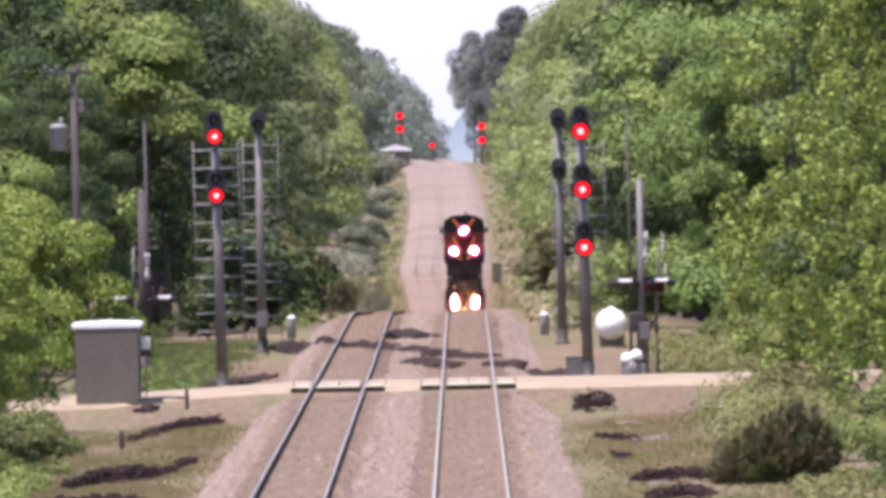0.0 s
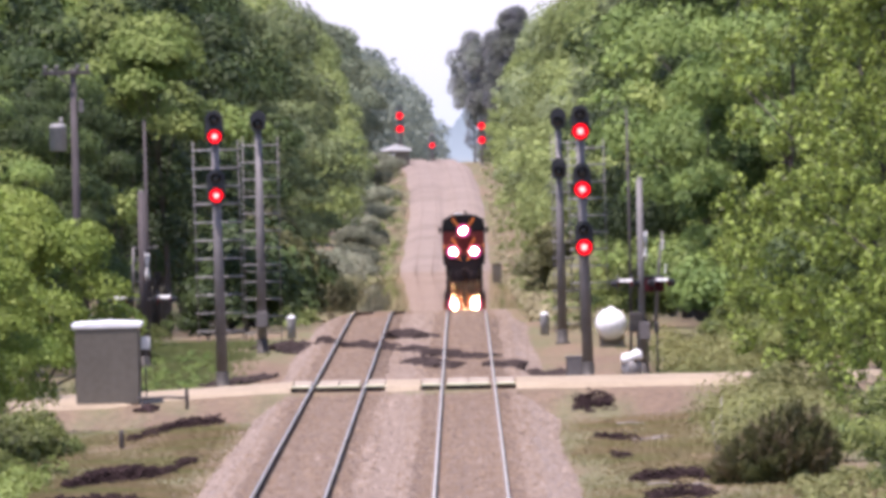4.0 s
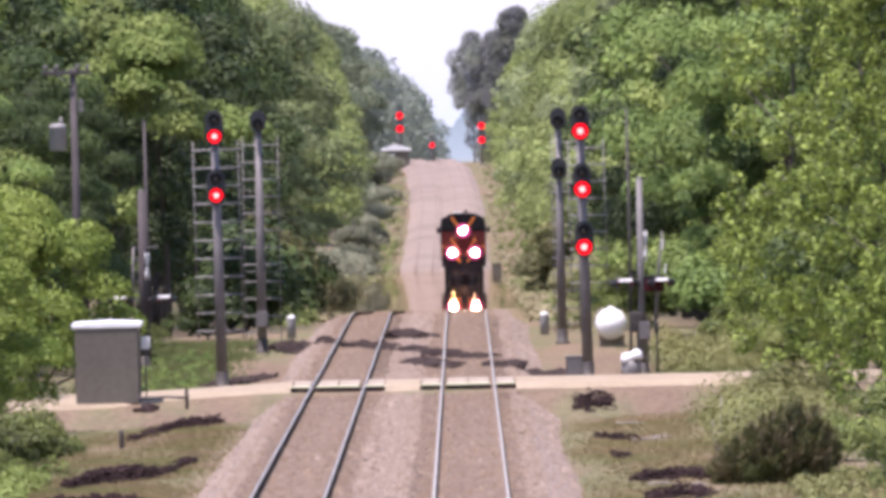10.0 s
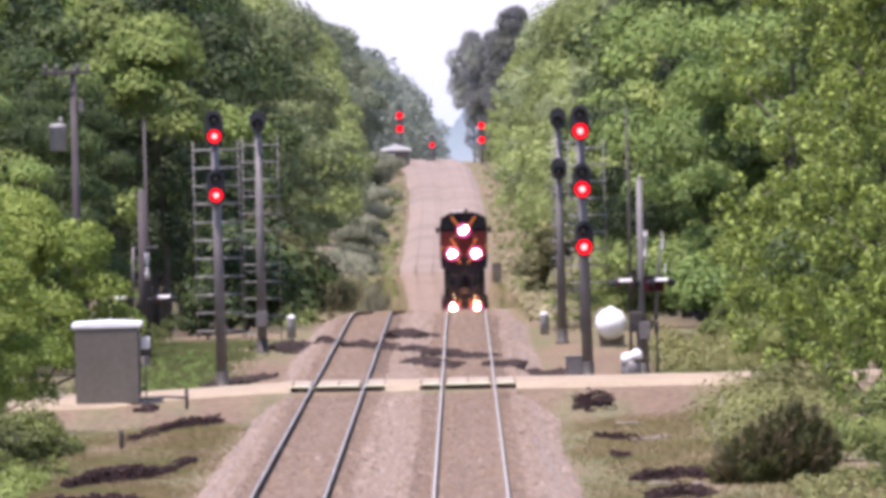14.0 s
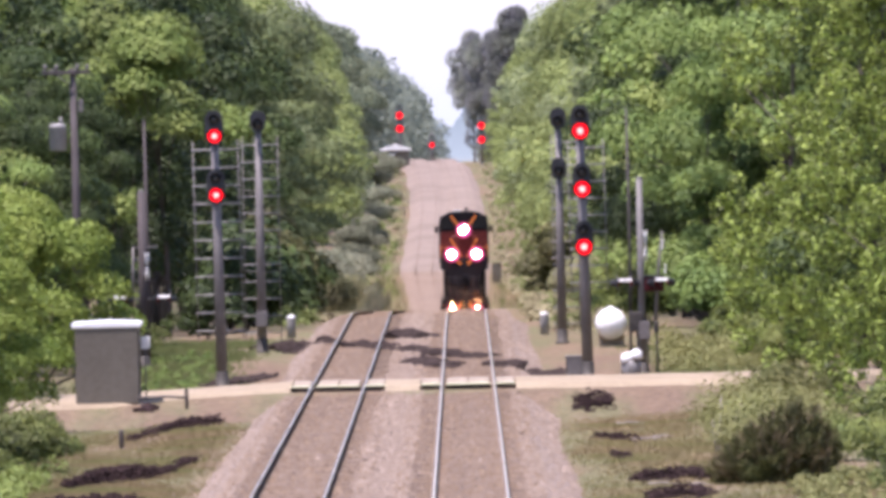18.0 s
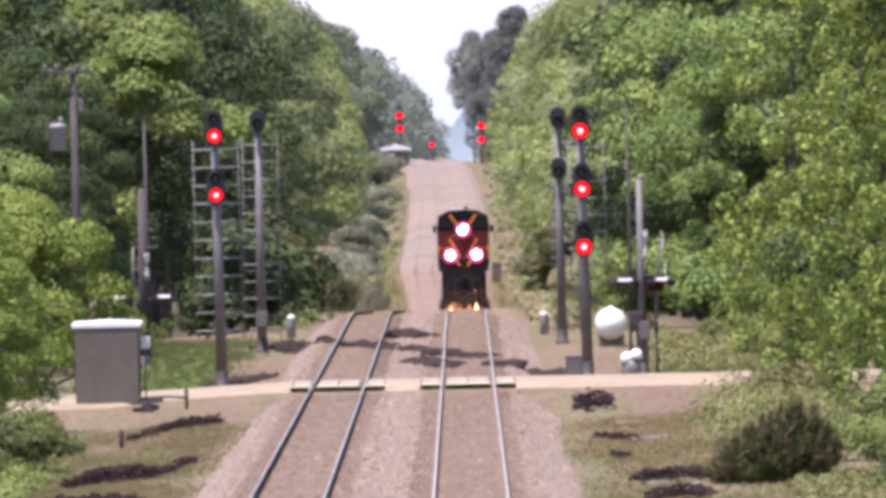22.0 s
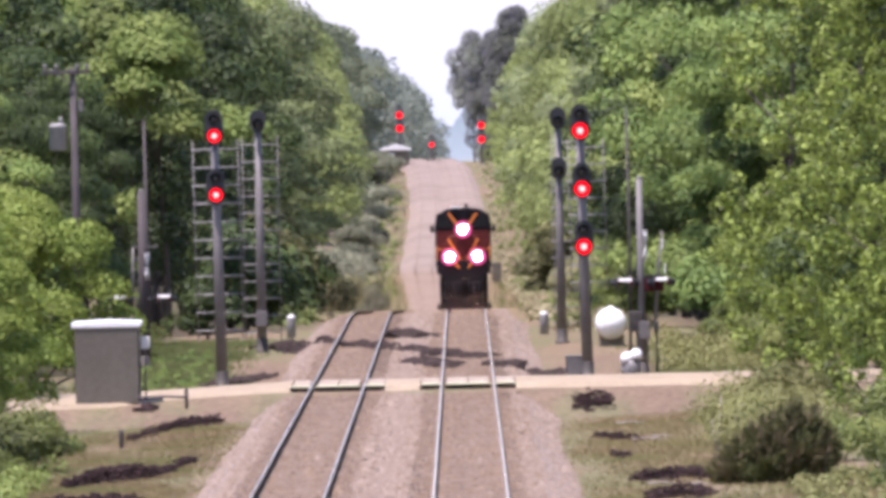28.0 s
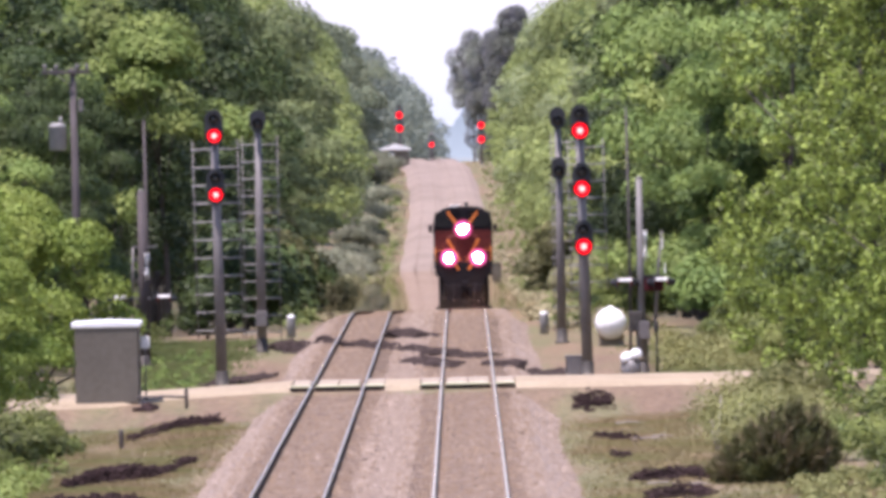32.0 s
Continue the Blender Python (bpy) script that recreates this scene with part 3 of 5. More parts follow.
def woods():
    rnd = random.Random(5)
    for row, (x0, step) in enumerate(((-12.6, 0.021), (-17.5, 0.032))):
        y = 352.0 + 13 * row
        while y < 1560:
            near = max(0.0, 1 - (y - 340) / 150)
            x = x0 - 5.0 * near - (1.0 if y > 1330 else 0) - 1.2 * math.exp(-((y - 520) / 70) ** 2) - 2.6 * min(1, max(0, (y - 480) / 450)) + 3.0 * min(1, max(0, (y - 1180) / 180)) - 1.2 * min(1, max(0, (y - 520) / 60)) + rnd.uniform(-1.0, 1.0) + float(bend(y))
            if abs(y - 1490) < 9:
                y += 18
            m = model_for(y, rnd, (0, 0, 1) if y < 385 else (2, 2, 1, 2, 2) if y < 500 and row == 0 else (1, 0, 1) if y < 440 else (2, 2, 2) if y < 640 else (3, 3, 3, 2) if y < 960 else (0, 1, 2, 0), row, -1)
            h = top_left(y) * rnd.uniform(0.9, 1.06) * (0.72 if y < 470 and row == 0 else 1) - float(ground_z(x, y)) + 1.5 * row
            plant(m, x, y, rnd.uniform(0, 6.28), h / HEIGHT.get(m.name, 17), "trees along the line")
            y += y * step * rnd.uniform(0.75, 1.25)
    for row, (x0, step) in enumerate(((10.4, 0.021), (15.5, 0.032))):
        y = 388.0 + 8 * row
        while y < 1560:
            x = x0 + 0.5 * min(1, max(0, (y - 420) / 400)) + 1.0 * max(0, 1 - (y - 380) / 60) + rnd.uniform(-1.0, 1.0) + float(bend(y)) * 0.5
            if abs(y - 1490) < 9:
                y += 18
            m = model_for(y, rnd, (1, 1, 2, 1) if y < 430 else (0, 1, 0, 2), row)
            h = top_right(y) * rnd.uniform(0.9, 1.06) - float(ground_z(x, y)) + 1.5 * row
            plant(m, x, y, rnd.uniform(0, 6.28), h / HEIGHT.get(m.name, 17), "trees along the line")
            y += y * step * rnd.uniform(0.75, 1.25)
    spots = []
    for side in (-1, 1):
        for k in range(40):
            y = 360 * 1.04 ** k
            t = top_left(y) if side < 0 else top_right(y)
            x = side * rnd.uniform(21, 26) + float(bend(y))
            spots.append((x, y, t - float(ground_z(x, y)) + rnd.uniform(0, 3), 5.0))
    # backing woods in the darkened leaves, so gaps look shaded
    wood_behind("deep_woods", spots, 110000, 0.28, "leaf_deep", "dense woods behind the trackside trees, leaves darkened for shade", 61)
    spots = []
    for k in range(22):
        y = 1600 + 42 * k
        spots.append((-15 + 0.006 * (y - 1600) + rnd.uniform(-3, 1), y, 18.0 - 0.0066 * (y - 1600) - float(ground_z(0, y)) + rnd.uniform(-2, 1), 5.0))
        spots.append((-21 + rnd.uniform(-3, 1), y, 19.0 - 0.004 * (y - 1600) - float(ground_z(0, y)) + rnd.uniform(-2, 1), 5.5))
        spots.append((11 + rnd.uniform(-1, 3), y, 17 - float(ground_z(0, y)) + rnd.uniform(-2, 1), 5.0))
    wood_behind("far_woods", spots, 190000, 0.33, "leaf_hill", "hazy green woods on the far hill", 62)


woods()


def scrub(name, x0, x1, y0, y1, count, n, material, label, seed, big=0.5, leaf=0.13):
    """Low tangled weeds along the shoulders of the line."""
    g = random.Random(seed)
    blobs = []
    for k in range(count):
        y = y0 * (y1 / y0) ** g.random()
        x = g.uniform(x0, x1) + float(bend(y))
        r = g.uniform(0.35, 1.0) * big
        blobs.append((x, y, float(ground_z(x, y)) + r * 0.5, r, r * g.uniform(0.7, 1.5)))
    tagged(new(name, leaves(name, blobs, n, leaf, material, seed)), label, "scrub", kind="stuff")


M["leaf_dry"] = leaf_mat("leaf_dry", (0.2, 0.18, 0.11), (0.36, 0.315, 0.205), (0.3, 0.29, 0.16), 0.6, 0.3, 0.55, 0.0)
scrub("scrub", -8.4, -6.4, 510, 1420, 450, 11000, "leaf_dry", "pale dry weeds along the line's shoulder", 101)
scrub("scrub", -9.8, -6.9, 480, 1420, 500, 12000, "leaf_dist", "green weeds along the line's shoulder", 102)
scrub("scrub", 3.0, 6.8, 430, 1420, 700, 16000, "leaf_dry", "pale dry weeds along the line's shoulder", 103, 0.36)
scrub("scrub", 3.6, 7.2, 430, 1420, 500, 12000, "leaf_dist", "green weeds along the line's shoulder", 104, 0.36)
scrub("scrub", -11.6, -8.3, 338, 395, 260, 20000, "leaf_oak", "fresh green weeds behind the signal foot", 105, 0.16, 0.03)
scrub("scrub", 6.4, 9.8, 343, 398, 260, 9000, "leaf_pale", "yellow-green weeds beside the crossing", 106, 0.55, 0.05)
scrub("scrub", 6.3, 8.8, 272, 294, 260, 26000, "leaf_pale", "pale flowering weeds beside the road", 107, 0.95, 0.045)
scrub("scrub", 7.0, 10.5, 226, 252, 120, 8000, "leaf_pale", "low pale green weeds in the grass", 108, 0.25, 0.045)
scrub("scrub", -12.5, -9.6, 226, 262, 140, 10000, "leaf_light", "green weeds on the near bank", 109, 0.4, 0.05)
# the dark tall tree on the far hill
DARK = tree_model(34, 20, 3.5, 1.5, 170, 0.95, 34000, 0.16, "leaf_dusk", "tall dark tree over the far line, greyed for haze", 0.16, (0.9, 1.4))
plant(MID[2], 9.9, 540, 1.0, 0.85, "trees along the line")
HIGH_DARK = tree_model(35, 20, 3.2, 8.5, 110, 0.95, 24000, 0.16, "leaf_dusk", "tall dark tree with a high crown, greyed for haze", 0.16, (0.9, 1.4))
plant(HIGH_DARK, 1.8, 1650, 1.0, 0.95)
plant(DARK, 5.0, 1610, 3.0, 1.0)
plant(DARK, 7.6, 1590, 5.0, 1.04)
for x, y, s in ((6.6, 1505, 0.52), (5.6, 1545, 0.5), (8.4, 1530, 0.62), (4.9, 1585, 0.45)):
    plant(FAR[0], x, y, x * 3, s, "trees along the line")
HIGH = tree_model(24, 12.5, 2.9, 6.8, 15, 1.1, 12000, 0.1, "leaf_light", "tall bright green tree with a high crown", 0.14)
for x, y, s in ((-11.6, 440, 0.98), (-14.2, 470, 1.08), (-17.4, 480, 1.2)):
    plant(HIGH, x, y, x * 3, s, "trees along the line")
# the big leafy trees close on the right, and their neighbours
BIG = [tree_model(16, 15, 4.0, 0.2, 420, 0.27, 52000, 0.062, "leaf_near", "tall tree with fine sunlit yellow-green leaves", 0.09, (0.8, 1.3)),
       tree_model(17, 15, 4.0, 0.2, 400, 0.28, 50000, 0.062, "leaf_near", "tall dense tree with olive green leaves", 0.09, (0.8, 1.3))]
for x, y, k, s in ((11.1, 292, 0, 1.0), (12.9, 281, 1, 1.08), (12.6, 297, 1, 0.9)):
    plant(BIG[k], x, y, x * 7, s, "trees along the line")
# darkened trees behind, so gaps in the front crowns read as shade
for x, y, k, s in ((12.4, 310, 2, 1.0), (14.3, 302, 2, 1.0), (14.6, 338, 2, 1.05), (15.6, 360, 2, 1.1), (16.5, 346, 2, 1.1), (15.5, 326, 2, 1.1)):
    plant(NEAR[k], x, y, x * 7, s, "trees along the line")
IVY = tree_model(25, 14, 1.5, 0.3, 34, 0.75, 16000, 0.085, "leaf_ivy", "narrow tall tree clad in deep green leaves", 0.12)
for x, y, s in ((8.8, 398, 0.72), (9.5, 404, 0.66), (10.6, 396, 0.6)):
    plant(IVY, x, y, x * 5, s, "trees along the line")
# the low bright trees on the left, close, and taller ones behind them
LOW = tree_model(15, 5.6, 2.5, 0.2, 36, 0.8, 30000, 0.06, "leaf_bright", "low bushy tree with bright yellow-green leaves", 0.12)
for x, y, a, s in ((-13.55, 307, 0.5, 0.85), (-13.6, 292, 2.5, 0.7), (-16.0, 328, 4.0, 1.25), (-13.2, 342, 1.2, 1.0), (-15.5, 345, 3.2, 1.15)):
    plant(LOW, x, y, a, s, "low trees by the hut")
LOW_GREEN = tree_model(18, 5.6, 2.5, 0.2, 60, 0.55, 24000, 0.052, "leaf_near", "low bushy green tree beyond the crossing", 0.12, (0.7, 1.0))
for x, y, a, s in ((11.2, 352, 0.4, 0.9), (10.9, 372, 1.7, 1.0), (11.9, 338, 2.2, 1.0), (13.0, 322, 3.0, 1.1)):
    plant(LOW_GREEN, x, y, a, s, "low trees beyond the crossing")
for x, y, k, s in ((-18.5, 352, 2, 0.72), (-20.5, 338, 2, 0.62), (-17.4, 372, 2, 0.7), (-22, 362, 0, 1.0), (-19.5, 385, 0, 1.0)):
    plant(NEAR[k], x, y, x * 5, s, "trees along the line")


def stand(x, y, turn=0.0, dz=0.0):
    return pose(x, y, float(ground_z(x, y)) + dz, 0, 0, turn)


# ---- railway signals ----
def lens(parent, x, y, z, r, lit, name="lens"):
    """A round lens facing the viewer with its hood."""
    turn = pose(x, y, z, 90)
    # lit lenses drawn larger than real ones, to take in their glow
    p = part(name, lathe([(r * 0.6, 0.0), (r, 0.02), (r, 0.05), (r * 0.55, 0.075), (r * 0.02, 0.085)], 18), "red_lens" if lit else "off_lens", parent,
             "glowing red signal lens" if lit else "unlit dark lens", at=turn)
    if lit and r < 0.3:
        part("bulb", lathe([(r * 0.42, 0.0), (r * 0.38, 0.018), (r * 0.02, 0.024)], 14), "red_core", p, "bright lamp core", at=pose(0, 0, 0.078))
    hood = bmesh.new()
    seg = 14
    rings = []
    for q, (rad, dep) in enumerate(((r * 1.16, 0.0), (r * 1.2, 0.34), (r * 1.1, 0.34), (r * 1.06, 0.0))):
        ring = []
        for k in range(seg + 1):
            a = radians(-20 + 220 * k / seg)
            cut = 1.0 if q in (0, 3) else 0.45 + 0.55 * max(0, math.sin(a))
            ring.append(hood.verts.new((rad * math.cos(a), rad * math.sin(a), dep * cut)))
        rings.append(ring)
    for a, b in zip(rings, rings[1:] + rings[:1]):
        for k in range(seg):
            hood.faces.new((a[k], a[k + 1], b[k + 1], b[k]))
    for k in (0, seg):
        hood.faces.new([r[k] for r in rings])
    bmesh.ops.recalc_face_normals(hood, faces=hood.faces[:])
    part("hood", hood, "black_paint", parent, at=turn)


def signal_head(parent, z, lit, w=0.58, h=1.12, x=0.0, y=-0.32, r=0.23, board="black_paint"):
    """A tall black backboard with rounded ends and two lamps; the lower one shows red."""
    outline = []
    for k in range(9):
        a = math.pi * k / 8
        outline.append((w / 2 * math.cos(a), h / 2 - w / 2 + w / 2 * math.sin(a)))
    for k in range(9):
        a = math.pi + math.pi * k / 8
        outline.append((w / 2 * math.cos(a), -h / 2 + w / 2 + w / 2 * math.sin(a)))
    head = part("signal_head", extruded(outline, 0.04), board, parent, "oval backboard with hooded lamps", at=pose(x, y, z))
    part("lamp_case", box(0.34, 0.22, h - 0.26, (0, 0.15, 0), 0.03), "black_paint", head)
    lens(head, 0, -0.005, -h / 2 + 0.3, r, lit)
    if h > 1:
        lens(head, 0, -0.005, h / 2 - 0.3, 0.15, False)
    return head


def ladder(parent, height, x, y, width, rungs, low=0.4):
    l = part("ladder", tube([(x - width / 2, y, low), (x - width / 2, y, height)], [0.018, 0.018], 6), "alu_paint", parent, "steel access ladder")
    part("ladder_rail", tube([(x + width / 2, y, low), (x + width / 2, y, height)], [0.018, 0.018], 6), "alu_paint", l)
    mesh = mesh_of("rung", tube([(x - width / 2 - 0.06, y, 0), (x + width / 2 + 0.06, y, 0)], [0.028, 0.028], 6), "rung_zinc")
    for k in range(rungs):
        part("rung", mesh, None, l, at=pose(0, 0, low + (height - low) * (k + 0.5) / rungs))
    return l


def signal_mast(x, y, height, heads, label, lean=0.0, lit=True, wide=0.9, rungs=9, case=False, ladder_x=0.0, r=0.23, ladder_low=0.4):
    t = thing("signal_mast", stand(x, y), label, "railway signal", "signals at the crossing")
    t.rotation_euler = (0, radians(lean), 0)
    part("base", lathe([(0.26, -0.3), (0.26, 0.05), (0.25, 0.07), (0.2, 0.08), (0.2, 0.5), (0.185, 0.52)], 16), "steel_dark", t, "dark cast mast foot")
    part("mast", tube([(0, 0, 0), (0, 0, height * 0.5), (0, 0, height)], [0.18, 0.15, 0.115], 14), "alu_paint", t, "silver-grey tubular mast")
    part("finial", lathe([(0.1, 0), (0.12, 0.03), (0.06, 0.12), (0.02, 0.16)], 12), "alu_paint", t, at=pose(0, 0, height))
    for z in heads:
        z = z - t.location.z
        signal_head(t, z, lit, w=0.58 if r < 0.3 else 1.1, h=(1.12 if lit else 0.8) if r < 0.3 else 1.7, r=r if lit else 0.16, board="black_paint" if r < 0.3 else "board_hazed")
        part("bracket", box(0.16, 0.26, 0.12, (0, -0.12, z), 0.02), "steel_dark", t)
    ladder(t, height - 0.5, ladder_x, 0.42, wide, rungs, ladder_low)
    for z in (height * 0.35, height * 0.7):
        part("stay", tube([(0, 0, z), (ladder_x + wide * 0.5, 0.42, z + 0.05)], [0.018, 0.018], 6), "galvanised", t)
        part("stay", tube([(0, 0, z), (ladder_x - wide * 0.5, 0.42, z + 0.05)], [0.018, 0.018], 6), "galvanised", t)
    if case:
        part("junction_box", box(0.4, 0.3, 0.55, (0.0, -0.25, 1.2), 0.03), "alu_paint", t)
    return t


signal_mast(3.76, 350, 7.9, (7.38, 5.58, 3.79), "tall signal mast with three red lamps by the crossing", -0.7, True, 1.1, 9, False, 0.15, ladder_low=2.7)
signal_mast(-7.6, 351, 8.2, (7.45, 5.62), "silver signal mast with two red lamps by the crossing", -0.6, True, 1.4, 11, False, 0.0, 0.2, 1.5)
signal_mast(-7.25, 402, 8.2, (7.62,), "signal mast seen unlit with a wide ladder", 0.0, False, 1.25, 12, True, 0.05)
signal_mast(3.45, 405, 8.0, (7.5, 5.7), "signal mast with unlit black heads and ladder", 0.0, False, 0.9, 12, False, 0.2)
# far lenses enlarged further, their bloom put into the size
far_mast = [signal_mast(-7.9, 1440, 7.6, (8.3, 6.6), "distant signal mast with two red lamps", 0, True, r=0.42),
            signal_mast(2.5, 1440, 6.2, (6.8, 5.0), "distant signal mast with two red lamps", 0, True, r=0.42),
            signal_mast(-4.0, 1500, 4.2, (4.3,), "distant signal mast with one red lamp", 0, True, r=0.31)]
for ob in far_mast:
    ob["group"] = "signals on the far hill"


# ---- crossing equipment ----
def flasher(parent, x, y, z, side):
    """A crossing light turned across the line, seen from its edge: hood over a black lamp."""
    f = part("flasher", lathe([(0.28, 0.0), (0.28, 0.02), (0.12, 0.04), (0.1, 0.2), (0.03, 0.24)], 18, pose(0, 0, 0, 0, 90 * side)), "black_paint", parent, "black crossing light with round backboard", at=pose(x, y, z))
    part("lens", lathe([(0.13, 0.0), (0.12, 0.02), (0.01, 0.04)], 14, pose(0, 0, 0, 0, -90 * side)), "red_glass", f)
    hood = bmesh.new()
    for k in range(8):
        a, b = radians(20 + 17.5 * k), radians(37.5 + 17.5 * k)
        q = [hood.verts.new((-side * d, r * math.cos(t), r * math.sin(t))) for d, t, r in ((0.0, a, 0.14), (0.0, b, 0.14), (0.36, b, 0.13), (0.36, a, 0.13))]
        hood.faces.new(q)
    bmesh.ops.solidify(hood, geom=hood.faces[:], thickness=0.012)
    # white paint here stands for sunlight on the hood's top
    part("visor", hood, "white_paint", f, "lamp hood painted white for the sun on it")
    return f


def crossing_signal(x, y, height, arm_z, label, gate):
    t = thing("crossing_signal", stand(x, y), label, "crossing signal", "crossing signals")
    height, arm_z = height - t.location.z, arm_z - t.location.z
    part("base", lathe([(0.3, -0.3), (0.3, 0.12), (0.2, 0.2), (0.16, 0.45)], 14), "steel_dark", t, "dark cast foot")
    # the post without a gate takes a darker colour, for tree shade
    part("mast", tube([(0, 0, 0), (0, 0, height)], [0.12, 0.1] if gate else [0.15, 0.12], 12), "galvanised" if gate else "pole_wood", t, "galvanised steel post" if gate else "grey-brown post, darkened for the trees' shade")
    part("cap", lathe([(0.1, 0), (0.11, 0.02), (0.02, 0.1)], 10), "galvanised", t, at=pose(0, 0, height))
    part("crossarm", box(1.5 if gate else 1.9, 0.06, 0.06, (0, 0, arm_z), 0.015), "galvanised", t)
    for px, side in ((-0.72, -1), (-0.28, 1), (0.42, -1), (0.82, 1)) if gate else ((-0.98, -1), (-0.55, 1), (0.5, -1), (0.92, 1)):
        flasher(t, px, -0.1, arm_z - 0.02, side)
    for a in (42, -42):
        part("crossbuck_blade", box(1.2, 0.02, 0.22, bevel=0.008, m=pose(0, 0, 0, 0, a)), "white_paint", t, "white crossbuck blade seen edge-on", at=pose(0.16, 0.05, arm_z + 1.1, 0, 0, 84))
    if gate:
        lamp_box = part("lamp_housing", box(0.62, 0.34, 0.46, (0.4, 0.1, arm_z - 0.08), 0.05), "housing_red", t, "dark red-brown lamp housing")
        part("housing_lid", box(0.66, 0.38, 0.04, (0.4, 0.1, arm_z + 0.17), 0.01), "black_paint", lamp_box)
        g = part("gate_machine", box(0.46, 0.5, 0.62, (0, 0, 1.72), 0.05), "steel_dark", t, "dark gate machine", at=pose(-0.18, -0.05, 0))
        part("counterweight", box(0.14, 0.7, 0.35, (0.62, -0.2, 1.55), 0.03), "steel_dark", g)
        part("gate_arm", tube([(0.6, 0, 1.7), (0.72, 0.05, 3.3), (0.86, 0.05, 4.5)], [0.06, 0.045, 0.03], 8), "galvanised", g, "raised grey gate arm")
        # two white strips along the arm
        part("reflector", box(0.04, 0.02, 0.3, (0.7, -0.02, 3.4), 0.005, pose(0, 0, 0, 0, 4)), "white_paint", g)
        part("reflector", box(0.04, 0.02, 0.34, (0.58, -0.02, 4.15), 0.005, pose(0, 0, 0, 0, 4)), "white_paint", g)
        part("control_box", box(0.34, 0.3, 0.55, (0.08, -0.2, 1.45), 0.03), "alu_paint", t)
        for px in (-0.14, 0.16, 0.46):
            part("leg", tube([(px, 0.1, 0), (px, 0.1, 1.5)], [0.035, 0.035], 8), "pole_wood" if px > 0.4 else "galvanised", t)
    else:
        part("short_arm", box(0.9, 0.06, 0.06, (0.1, 0, arm_z + 1.75), 0.012), "galvanised", t)
        part("side_post", tube([(-0.35, 0, arm_z - 0.3), (-0.3, 0, arm_z + 1.75)], [0.05, 0.04], 8), "galvanised", t)
        for k in range(4):
            part("rung", box(0.42, 0.04, 0.04, (-0.15, 0, arm_z + 0.25 + 0.36 * k), 0.008), "galvanised", t)
    return t


crossing_signal(5.44, 349, 5.6, 2.42, "grey crossing post with flashing lights and raised gate", True)
crossing_signal(-10.92, 383, 5.3, 1.68, "grey crossing post with black flashing lights", False)


def bungalow():
    t = thing("relay_bungalow", stand(-10.17, 320.5), "grey steel equipment hut with a white roof", "equipment hut")
    part("body", box(1.78, 2.4, 2.18, (0, 0, 1.13), 0.02), "cabinet_grey", t, "grey sheet-steel walls")
    part("plinth", box(1.7, 2.3, 0.3, (0, 0, -0.1), 0.01), "concrete", t)
    roof = extruded([(-0.98, 2.2), (0.98, 2.2), (0.98, 2.34), (0, 2.39), (-0.98, 2.34)], 2.46, pose(0, -1.23, 0), bevel=0.015)
    part("roof", roof, "white_paint", t, "white painted overhanging steel roof")
    for k in range(5):
        part("seam", box(0.03, 0.006, 2.1, (-0.7 + 0.35 * k, -1.202, 1.12)), "cabinet_grey", t)
    door = part("door", box(0.05, 0.9, 1.9, (0.905, -0.3, 1.1), 0.01), "cabinet_grey", t)
    part("handle", box(0.04, 0.03, 0.2, (0.945, -0.62, 1.1), 0.008), "steel_dark", door)
    m = part("meter_box", box(0.25, 0.2, 0.35, (1.05, 0.6, 1.72), 0.02), "white_paint", t, "pale meter box")
    part("conduit", tube([(1.05, 0.6, 0), (1.05, 0.6, 1.6)], [0.025, 0.025], 6), "galvanised", m)


bungalow()


def relay_case():
    t = thing("relay_case", stand(3.33, 350.6), "small grey-green steel cabinet beside the signal mast", "cabinet")
    part("body", box(0.5, 0.4, 0.66, (0, 0, 0.34), 0.02), "alu_paint", t)
    part("lid", box(0.54, 0.46, 0.05, (0, 0, 0.69), 0.012), "alu_paint", t)
    part("door", box(0.42, 0.02, 0.54, (0, -0.21, 0.34), 0.008), "alu_paint", t)
    part("hinge", box(0.03, 0.03, 0.4, (-0.22, -0.215, 0.34)), "steel_dark", t)


relay_case()


def gas_tank():
    t = thing("gas_tank", stand(5.12, 398), "white horizontal gas tank with domed end", "gas tank")
    prof = [(0.02, -1.5), (0.3, -1.45), (0.47, -1.3), (0.55, -1.05), (0.55, 1.05), (0.47, 1.3), (0.3, 1.45), (0.02, 1.5)]
    body = part("shell", lathe(prof, 28, pose(0, 0, 0.78, 90)), "white_paint", t, "white painted domed steel shell")
    part("dome", lathe([(0.12, 0), (0.12, 0.04), (0.08, 0.08), (0.01, 0.09)], 14), "white_paint", body, at=pose(0, -0.3, 1.31))
    for y in (-0.8, 0.8):
        part("saddle", box(0.9, 0.18, 0.5, (0, y, 0.15), 0.02), "concrete", t)


gas_tank()


def white_valve():
    t = thing("barrel", stand(5.03, 345.5), "grey drum with white domed caps by the crossing post", "drum")
    part("shell", lathe([(0.28, 0), (0.31, 0.03), (0.31, 0.34), (0.29, 0.42), (0.2, 0.5), (0.05, 0.53)], 20), "rung_zinc", t, "grey weathered drum body")
    for x, z, r in ((-0.13, 0.42, 0.19), (0.16, 0.52, 0.2)):
        part("cap", lathe([(r, 0), (r, 0.14), (r * 0.8, 0.24), (r * 0.4, 0.3), (0.01, 0.31)], 16), "white_paint", t, "white domed cap", at=pose(x, -0.1, z))


white_valve()


